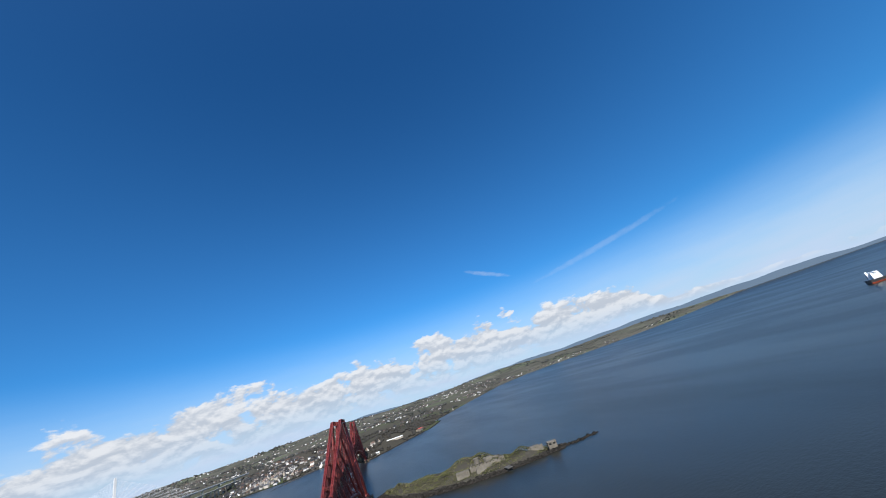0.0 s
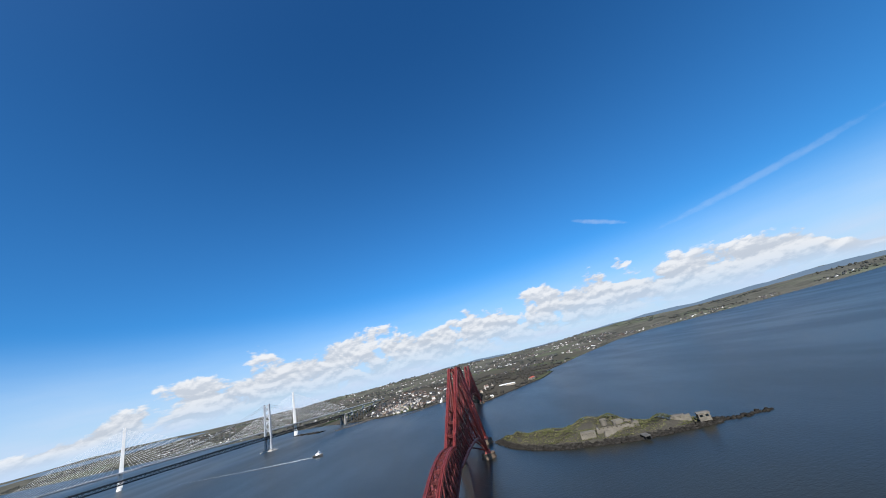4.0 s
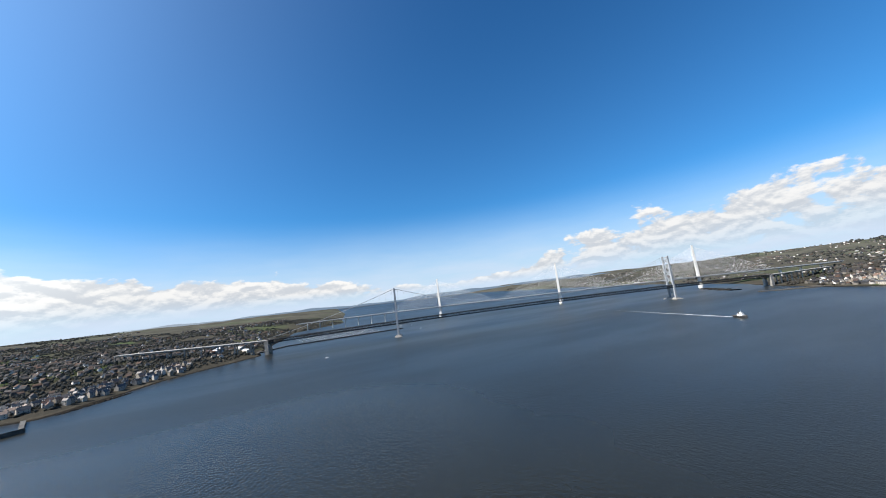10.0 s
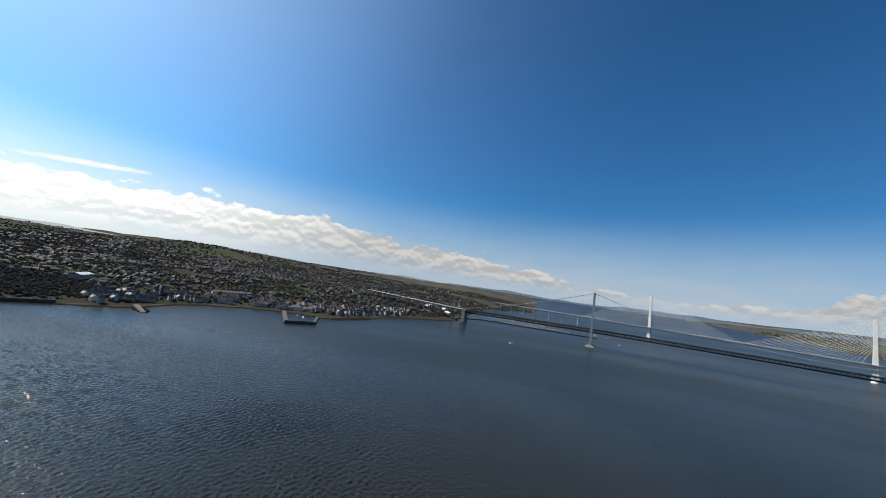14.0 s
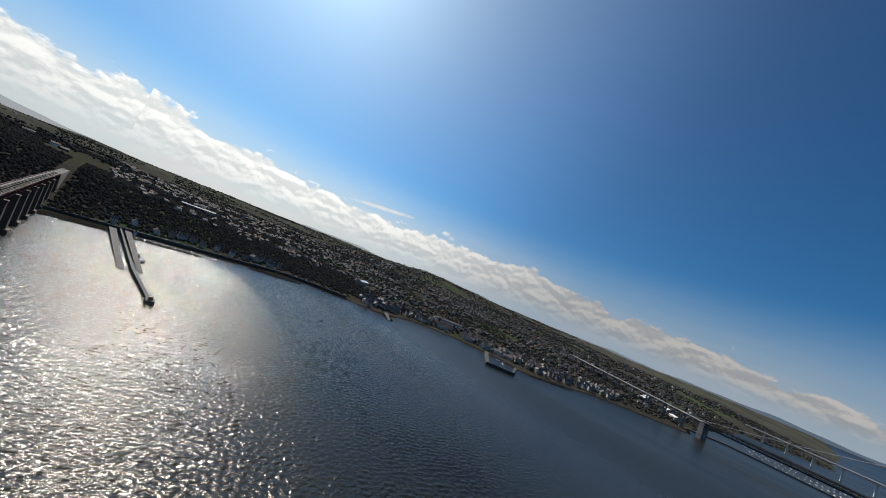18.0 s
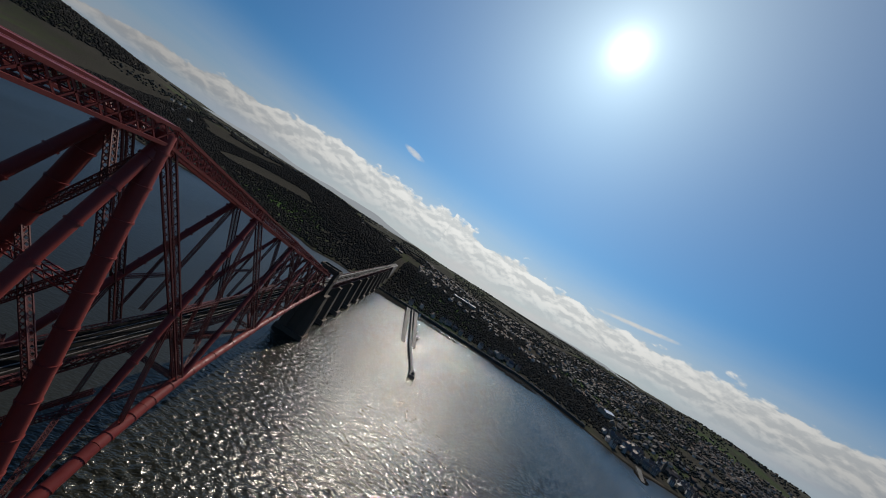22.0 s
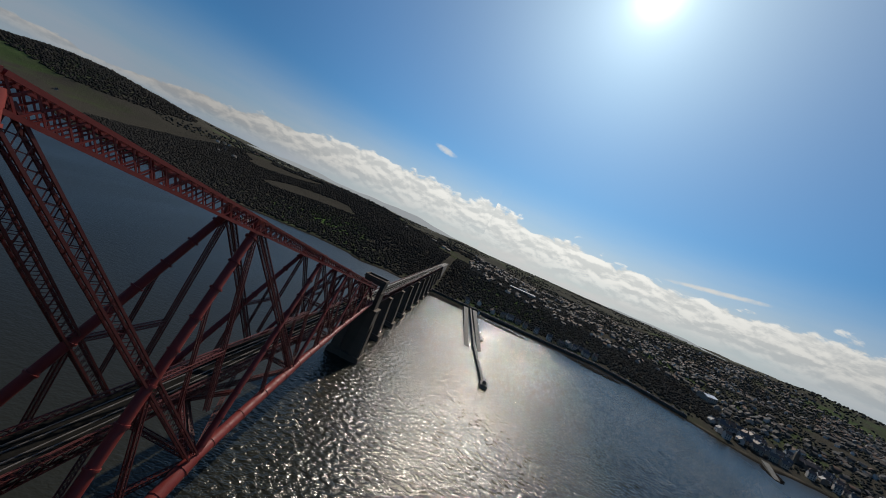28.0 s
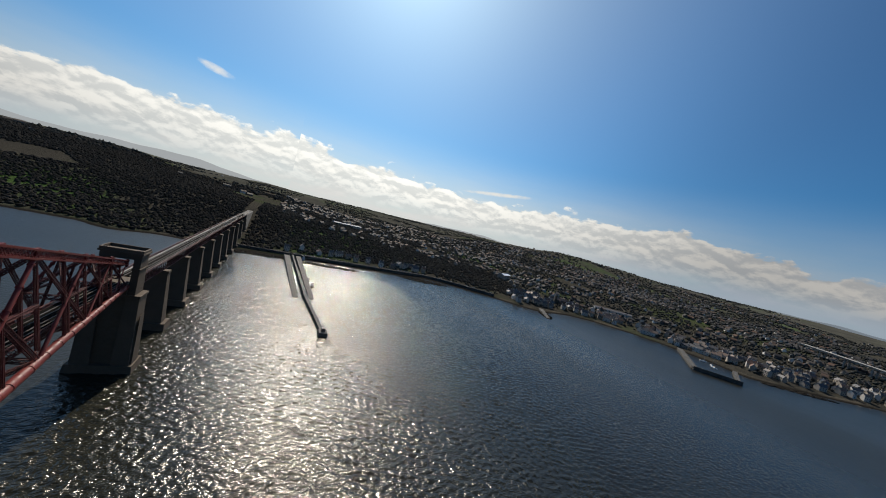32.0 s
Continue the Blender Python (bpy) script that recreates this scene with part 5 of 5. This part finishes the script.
M_CAR = material("car_paint", [(0.03, 0.03, 0.035), (0.30, 0.31, 0.32), (0.75, 0.75, 0.75), (0.10, 0.03, 0.03), (0.05, 0.08, 0.16), (0.6, 0.6, 0.6)], 0.2, 0.25, per_object=0.95)
M_TYRE = material("tyre_rubber", [(0.02, 0.02, 0.02), (0.03, 0.03, 0.03)], 0.5, 0.9)


def car_proto():
    root = new("parked_car")
    part("body", MB().box(-2.1, 2.1, -0.85, 0.85, 0.35, 0.95, 0.08, 0.06), M_CAR, root)
    part("cabin", MB().box(-1.2, 1.0, -0.78, 0.78, 0.95, 1.5, 0.4, 0.12), M_PANE, root)
    for x in (-1.3, 1.3):
        for y in (-0.8, 0.8):
            part("wheel", MB().tube((x, y - 0.1, 0.33), (x, y + 0.1, 0.33), 0.33, 0.33, 10), M_TYRE, root)
    return root


car = car_proto()
first = True
for a, b in zip(ROADLINE[1:], ROADLINE[2:]):
    va, vb = Vector(a), Vector(b)
    L = (vb - va).length
    d = (vb - va).normalized()
    for k in range(int(L / 8)):
        if rng.rand() < 0.35:
            continue
        p = va + d * (k * 8 + 3) + Vector((d.y, -d.x)) * -4.0
        m = pose(p.x, p.y, 5.4, 0, 0, math.degrees(math.atan2(d.y, d.x)))
        if first:
            car.matrix_world, ob, first = m, car, False
        else:
            ob = copy_thing(car, m)
        tagged(ob, "parked car on the shore road", "car", "cars along the shore road")


# ---- old harbour and slip of the southern town ----
harbour = thing("harbour_pier", "stone harbour walls enclosing a small basin", "pier", "", (0, 0, 0))
part("west_arm", slab(MB(), (-786, -366), (-664, -280), 9, 8, 4.2, 3.8, 8), M_STONE, harbour)
part("outer_wall", slab(MB(), (-664, -284), (-702, -236), 9, 9, 4.0, 4.0, 8), M_STONE, harbour)
part("outer_parapet", slab(MB(), (-659, -280), (-697, -233), 1.0, 1.0, 6.0, 6.0, 9), M_STONE, harbour)
part("east_arm", slab(MB(), (-702, -240), (-778, -275), 5, 6, 3.8, 4.0, 8), M_STONE, harbour)
slip = thing("boat_slip", "dark stone slip running down from the sea front", "slipway", "", (0, 0, 0))
part("ramp", slab(MB(), (-574, -528), (-540, -468), 9, 7, 4.5, 0.3, 6), M_STONE, slip)


# ---- boats ----
def hull(L, B, D, sheer=0.25):
    """A pointed hull lying along x, deck at height D."""
    mb = MB()
    n = 10
    for i in range(n + 1):
        u = i / n
        w = B / 2 * (1 - max(0, (u - 0.55) / 0.45) ** 2.2) * (0.82 + 0.18 * min(1, u / 0.2))
        x = -L / 2 + L * u
        z = D * (1 + sheer * max(0, u - 0.6) * 2.5)
        mb.v += [(x, -w, z), (x, -w * 0.75, -D * 0.6), (x, w * 0.75, -D * 0.6), (x, w, z)]
    for i in range(n):
        a, b = i * 4, i * 4 + 4
        mb.f += [(a, a + 1, b + 1, b), (a + 1, a + 2, b + 2, b + 1), (a + 2, a + 3, b + 3, b + 2), (a + 3, a, b, b + 3)]
    mb.f += [(0, 3, 2, 1), (n * 4, n * 4 + 1, n * 4 + 2, n * 4 + 3)]
    return mb


def yacht_proto():
    root = new("yacht")
    part("hull", hull(10, 3.0, 1.1), M_WHITE, root)
    part("coachroof", MB().box(-2.2, 2.0, -0.9, 0.9, 1.1, 1.8, 0.3, 0.2), M_WHITE, root)
    part("mast", MB().tube((0.8, 0, 1.0), (0.8, 0, 13.5), 0.14, 0.1, 6), M_GREY_STEEL, root)
    part("boom", MB().tube((0.8, 0, 2.6), (-3.2, 0, 2.5), 0.22, 0.18, 6), M_BLACK, root)
    return root


yacht = yacht_proto()
yacht.matrix_world = pose(-885, 182, 0.2, 0, 0, 60)
tagged(yacht, "small white yacht under way on open water", "yacht")
for row in range(7):
    for k in range(15):
        if rng.rand() < 0.2:
            continue
        p = Vector((-1425, 150)).lerp(Vector((-1420, 440)), k / 14) + Vector((-1, -0.1)) * (row * 44 + rng.uniform(-2, 2))
        tagged(copy_thing(yacht, pose(p.x, p.y, 0.2, 0, 0, 8 * rng.choice([-1, 1]) + rng.choice([0, 180]))), "white yacht moored on a marina pontoon", "yacht", "yachts in the marina")
for row in range(7):
    p0 = Vector((-1431 - 44 * row, 145))
    pt = slab(MB(), p0, p0 + Vector((5, 295)), 2.4, 2.4, 0.7, 0.7, 1.0)
    tagged(part("pontoon", pt, M_OLD_CONCRETE), "grey floating pontoon in the marina", "pontoon", "marina pontoons")
for x, y, a in ((-1490, 560, 30), (-1440, 590, 80), (-1235, 560, 10), (-760, -300, 40), (-770, -318, 130), (-745, -290, 75)):
    tagged(copy_thing(yacht, pose(x, y, 0.2, 0, 0, a)), "small white yacht lying at its mooring", "yacht", "moored yachts")
marina = thing("breakwater", "long dark stone breakwater round the marina", "breakwater", "marina breakwaters", (0, 0, 0))
part("root_arm", slab(MB(), (-1290, 0), (-1384, 94), 12, 10, 3.4, 3.0, 8), M_STONE, marina)
part("outer_arm", slab(MB(), (-1380, 90), (-1352, 526), 9, 8, 3.0, 2.8, 8), M_STONE, marina)
marina2 = thing("breakwater", "timber and stone western marina pier", "breakwater", "marina breakwaters", (0, 0, 0))
part("arm", slab(MB(), (-1830, 120), (-1606, 636), 9, 7, 2.8, 2.6, 8), M_STONE, marina2)
nqp = thing("stone_pier", "low dark stone pier of the northern village", "pier", "northern piers", (0, 0, 0))
part("arm", slab(MB(), (-455, 1606), (-576, 1510), 14, 9, 4.0, 2.0, 7), M_STONE, nqp)
nqp2 = thing("stone_pier", "short low stone pier under the northern village", "pier", "northern piers", (0, 0, 0))
part("arm", slab(MB(), (-150, 1545), (-276, 1380), 10, 6, 3.5, 0.6, 6), M_STONE, nqp2)

# small craft lying beside the ferry pier
def launch(x, y, turn, L, label):
    b = thing("motor_launch", label, "boat", "boats by the ferry pier", (x, y, 0.2), turn)
    part("hull", hull(L, L * 0.3, 1.3, 0.5), M_BLACK, b)
    cab = part("cabin", MB().box(-L * 0.28, L * 0.12, -L * 0.1, L * 0.1, 1.3, 3.4, 0.25, 0.2), M_WHITE, b)
    part("window", MB().box(-L * 0.24, L * 0.115, -L * 0.102, L * 0.102, 2.2, 2.9, 0.1, 0.06), M_PANE, cab)
    part("mast", MB().tube((-1, 0, 3.3), (-1, 0, 7.0), 0.12, 0.07, 6), M_BLACK, b)
    part("rubbing_strake", hull(L * 1.01, L * 0.31, 1.0, 0.4), M_STONE, b)


launch(-117, -462, 78, 15, "dark-hulled tour boat with a white cabin moored by the slipway")
launch(-114, -492, 82, 11, "small dark launch with a white cabin moored by the slipway")
launch(-112, -548, 80, 9, "small dark launch lying in the shallows by the slipway")

# harbour tug with its wake
tug = thing("tug_boat", "white and buff workboat steaming across the estuary", "boat", "", (-377, 930, 0.3), -18)
part("hull", hull(28, 9, 2.4, 0.5), M_BLACK, tug)
part("bulwark", hull(27.6, 8.7, 3.0, 0.5), M_SAND, tug)
part("deckhouse", MB().box(-5, 6, -3, 3, 3, 6.4, 0.3, 0.3), M_WHITE, tug)
wheelhouse = part("wheelhouse", MB().box(0, 5, -2.2, 2.2, 6.4, 9.2, 0.4, 0.3), M_WHITE, tug)
part("wheelhouse_window", MB().box(0.1, 5.1, -2.1, 2.1, 7.6, 8.6, 0.1, 0.05), M_PANE, wheelhouse)
part("funnel", MB().tube((-3, 0, 6.2), (-3.6, 0, 10.5), 0.9, 0.8, 10), M_BLACK, tug)
part("mast", MB().tube((2, 0, 9), (2, 0, 15), 0.2, 0.1, 6), M_WHITE, tug)
wk = MB()
pts_ = [(-391, 935), (-440, 948), (-552, 984), (-690, 1032), (-860, 1096)]
for (a, b), w0, w1 in zip(zip(pts_, pts_[1:]), (4, 6, 3, 1.2), (6, 3, 1.2, 0.5)):
    slab(wk, a, b, w0, w1, 0.10, 0.10, 0.06)
tagged(part("wake", wk, M_FOAM), "thin white foam trail behind the workboat", "wake", kind="stuff")

# tanker at the loading berth, with tugs
tanker = thing("tanker", "dark-hulled tanker with pale superstructure lying at a berth", "ship", "", (1500, 590, 0.5), -40)
part("hull", hull(190, 30, 11, 0.25), M_BLACK, tanker)
part("boot_topping", hull(188, 30.6, 3.5, 0.0), M_ORANGE, tanker, "red lead band")
part("deck_house", MB().box(-86, -66, -13, 13, 11, 27, 1.0, 0.5), M_WHITE, tanker)
part("bridge_wing", MB().box(-78, -70, -16, 16, 27, 30), M_WHITE, tanker)
part("funnel", MB().box(-90, -84, -3, 3, 11, 33, 0.6, 0.4), M_WHITE, tanker)
part("manifold", MB().box(-4, 4, -12, 12, 11, 14), M_SAND, tanker)
for x in (-30, 35):
    part("derrick", MB().tube((x, 0, 11), (x + 9, 0, 26), 0.7, 0.4, 8), M_SAND, tanker)
part("foremast", MB().tube((78, 0, 12), (78, 0, 27), 0.6, 0.3, 8), M_WHITE, tanker)
jetty = thing("loading_jetty", "grey offshore tanker jetty on piles with loading arms", "jetty", "", (1580, 540, 0), -36)
part("deck", MB().box(-60, 420, -8, 8, 6, 7.4), M_OLD_CONCRETE, jetty)
for x in range(-55, 420, 36):
    part("pile", MB().tube((x, 0, -6), (x, 0, 6), 2.0, 2.0, 8), M_OLD_CONCRETE, jetty)
for x in (-40, 30, 120):
    part("loading_arm", MB().lattice((x, 0, 7), (x + 5, 0, 34), 2.4, 2.4, (0, 1, 0), bar=0.5, lace=0.3), M_WHITE, jetty)
for x, y, a in ((830, 350, 20), (1640, 430, -30)):
    tb = thing("escort_tug", "black-hulled escort tug with white wheelhouse", "boat", "escort tugs", (x, y, 0.3), a)
    part("hull", hull(30, 11, 3.0, 0.6), M_BLACK, tb)
    part("deckhouse", MB().box(-3, 7, -3.6, 3.6, 3, 7, 0.4, 0.4), M_WHITE, tb)
    part("wheelhouse", MB().box(1, 6, -2.4, 2.4, 7, 10, 0.5, 0.4), M_WHITE, tb)
    part("mast", MB().tube((3, 0, 10), (3, 0, 18), 0.25, 0.12, 6), M_WHITE, tb)

# low reef between the bridges
reef_n = 160
u = rng.rand(reef_n)
rx, ry = -900 + 210 * u + rng.normal(0, 9, reef_n), 1830 - 190 * u + rng.normal(0, 12, reef_n)
rs = rng.uniform(3, 9, (reef_n, 1)) * np.array([[1, 1, 0.28]])
tagged(batch("reef_rocks", ICO_V, ICO_F, np.stack([rx, ry, np.full(reef_n, 0.1)], 1), rs, rng.uniform(0, 6, reef_n), [M_ROCK], jitter=0.35), "low dark reef rocks awash between the bridges", "rocks", kind="stuff")


# ---- rocky island with its ruins ----
def rocks_round(poly, n, name, label, inset=(-3.0, 3.5), size=(0.8, 2.6)):
    P = []
    pl = [Vector(p) for p in poly]
    segs = list(zip(pl, pl[1:] + pl[:1]))
    lens = np.array([(b - a).length for a, b in segs])
    for _ in range(n):
        a, b = segs[rng.choice(len(segs), p=lens / lens.sum())]
        d = (b - a).normalized()
        p = a.lerp(b, rng.rand()) + Vector((-d.y, d.x)) * rng.uniform(*inset)
        P.append((p.x, p.y, 0.0))
    P = np.array(P)
    P[:, 2] = np.maximum(height(P[:, 0], P[:, 1]), 0.0) + 0.1
    s = rng.uniform(*size, (n, 1)) * np.array([[1.15, 0.95, 0.7]])
    return tagged(batch(name, ICO_V, ICO_F, P, s, rng.uniform(0, 6, n), [M_ROCK], jitter=0.4), label, "rocks", kind="stuff")


rocks_round(ISLAND, 2600, "island_rocks", "dark weed-covered boulders round the island shore")
tail_n = 90
u = rng.rand(tail_n) ** 0.8
tagged(batch("tail_rocks", ICO_V, ICO_F, np.stack([250 + 44 * u + rng.normal(0, 2, tail_n), 462 - 4 * u + rng.normal(0, 2, tail_n), np.full(tail_n, 0.1)], 1), rng.uniform(0.8, 2.4, (tail_n, 1)) * np.array([[1.2, 1, 0.6]]), rng.uniform(0, 6, tail_n), [M_ROCK], jitter=0.4), "broken line of rocks trailing off the island", "rocks", kind="stuff")
gx, gy = scatter(30000, 30, 255, 455, 622)
keep = shore(gx, gy, ISLAND) > 5.5
gx, gy = gx[keep], gy[keep]
gs = rng.uniform(0.22, 0.75, (len(gx), 1)) * np.array([[1.5, 1.5, 0.5]])
M_TUFT = material("tussock_grass", [(0.032, 0.036, 0.014), (0.062, 0.070, 0.024), (0.105, 0.095, 0.050), (0.16, 0.138, 0.088)], 0.05, 0.95, per_object=0.5, island=True, spec=0.1)
tagged(batch("island_grass", OCT_V, OCT_F, np.stack([gx, gy, height(gx, gy)], 1), gs, rng.uniform(0, 6, len(gx)), [M_TUFT], jitter=0.4), "rough green and straw tussock grass on the island", "grass", kind="stuff")


def ruin_wall(name, a, b, z0, h, t, root, openings=0, sill=1.6, oh=1.6, ow=1.2, ragged=0.0):
    """A wall from a to b with a row of square openings right through it."""
    a, b = Vector(a), Vector(b)
    L = (b - a).length
    d = (b - a) / L
    def seg(mb, u0, u1, zz0, zz1):
        p, q = a + d * u0, a + d * u1
        mb.quad_prism((p.x, p.y, (zz0 + zz1) / 2), (q.x, q.y, (zz0 + zz1) / 2), t, zz1 - zz0)
    mb = MB()
    if not openings:
        n = max(1, int(L / 2.5)) if ragged else 1
        for i in range(n):
            seg(mb, L * i / n, L * (i + 1) / n, z0 - 3, z0 + h - (rng.rand() * ragged))
    else:
        seg(mb, 0, L, z0 - 3, z0 + sill)
        n = max(1, int(L / 2.2)) if ragged else 1
        for i in range(n):
            seg(mb, L * i / n, L * (i + 1) / n, z0 + sill + oh, z0 + h - (rng.rand() * ragged))
        gap = L / openings
        for i in range(openings + 1):
            u0 = max(0, i * gap - (gap - ow) / 2)
            u1 = min(L, i * gap + (gap - ow) / 2)
            seg(mb, u0, u1, z0 + sill, z0 + sill + oh)
    return part(name, mb, M_SAND, root)


castle = thing("castle_ruin", "roofless sandstone castle ruin with rows of square openings", "ruin", "", (0, 0, 0))
zc = 8.5
ruin_wall("south_wall", (140, 495), (174, 483), zc, 3.9, 1.4, castle, 8, 2.2, 1.6, 1.5, 0.8)
ruin_wall("east_wall", (174, 483), (181, 500), zc, 4.4, 1.4, castle, 3, 2.2, 1.5, 1.3, 2.0)
ruin_wall("north_wall", (181, 500), (148, 513), zc, 4.6, 1.4, castle, 6, 2.2, 1.5, 1.3, 2.5)
ruin_wall("west_wall", (148, 513), (140, 495), zc, 4.0, 1.4, castle, 3, 2.0, 1.6, 1.3, 1.0)
ruin_wall("cross_wall", (158, 489), (165, 506), zc, 5.6, 1.2, castle, 2, 3.0, 1.6, 1.4, 2.0)
part("terrace", MB().box(144, 174, 487, 508, 4, zc + 0.6, 1.5, 1.5), M_SAND, castle)
part("round_turret", MB().tube((152, 505, zc), (152, 505, zc + 8.0), 3.4, 3.4, 16), M_SAND, castle)
part("turret_cap", MB().tube((152, 505, zc + 8.0), (152, 505, zc + 8.7), 3.8, 3.8, 16), M_SAND, castle)
part("keep", MB().box(160, 171, 498, 506, zc, zc + 5.6, 0.3, 0.3), M_SAND, castle)
part("stair_block", MB().box(175, 182, 486, 492, zc - 4, zc + 3.0, 0.4, 0.4), M_SAND, castle)
block = thing("barrack_ruin", "low pale barrack ruin with a row of window openings", "ruin", "", (0, 0, 0))
ruin_wall("south_wall", (122, 497), (136, 492), 7.5, 3.4, 0.8, block, 4, 1.1, 1.3, 1.2)
ruin_wall("north_wall", (124, 503), (138, 498), 7.5, 3.4, 0.8, block, 3, 1.1, 1.3, 1.2)
ruin_wall("gable", (122, 497), (124, 503), 7.5, 3.6, 0.8, block)
ruin_wall("gable", (136, 492), (138, 498), 7.5, 3.6, 0.8, block)
part("roof_slab", MB().quad_prism((123, 500, 11.0), (137, 495, 11.0), 6.8, 0.4), M_SAND, block)
gun = thing("gun_emplacement", "ruined concrete gun emplacement on the east end of the island", "ruin", "island outworks", (0, 0, 0))
ruin_wall("front_wall", (210, 477), (226, 469), 7.0, 2.8, 1.0, gun, 3, 0.8, 1.2, 1.4, 0.8)
ruin_wall("back_wall", (213, 483), (229, 475), 7.0, 3.2, 1.0, gun, 0, ragged=1.6)
part("roof_slab", MB().quad_prism((214, 479.5, 9.8), (222, 475.5, 9.8), 7.0, 0.5), M_SAND, gun)
look_out = thing("lookout_post", "small square concrete lookout on the island's east end", "ruin", "island outworks", (0, 0, 0))
ruin_wall("front_wall", (230, 463), (240, 460), 6.0, 3.6, 0.8, look_out, 2, 0.6, 2.0, 3.0)
ruin_wall("back_wall", (232, 470), (242, 467), 6.0, 3.6, 0.8, look_out)
part("roof_slab", MB().quad_prism((230.5, 466.5, 9.8), (241.5, 463.5, 9.8), 8.4, 0.5), M_SAND, look_out)
landing = thing("landing_stage", "dark timber landing stage on the island's south shore", "jetty", "", (0, 0, 0))
part("deck", MB().box(172, 178, 458, 470, 3.6, 4.1), M_STONE, landing)
for x in (172.6, 177.4):
    for y in (458.6, 464, 469):
        part("pile", MB().tube((x, y, -3), (x, y, 3.6), 0.3, 0.3, 8), M_BLACK, landing)

# rock shelf uncovered by the tide beside the shore road
def shelf(cx, cy, rx_, ry_, n, turn):
    a, r = rng.uniform(0, 6.3, n), np.sqrt(rng.rand(n))
    u, v = np.cos(a) * r * rx_, np.sin(a) * r * ry_
    return cx + u * math.cos(turn) - v * math.sin(turn), cy + u * math.sin(turn) + v * math.cos(turn)


SX, SY = [], []
for args in ((-345, -634, 52, 16, 320, -0.2), (-40, -624, 52, 12, 300, 0.1), (-556, -496, 34, 9, 140, 1.1), (-848, -216, 60, 8, 220, -0.5), (-150, -620, 60, 10, 180, 0.0)):
    q = shelf(*args)
    SX.append(q[0])
    SY.append(q[1])
SX, SY = np.concatenate(SX), np.concatenate(SY)
ss = rng.uniform(1.2, 4.2, (len(SX), 1)) * np.array([[1.3, 1.0, 0.14]])
tagged(batch("tidal_rocks", ICO_V, ICO_F, np.stack([SX, SY, np.full(len(SX), 0.08)], 1), ss, rng.uniform(0, 6, len(SX)), [M_ROCK], jitter=0.35), "flat dark rocks and weed uncovered by the tide", "rocks", kind="stuff")
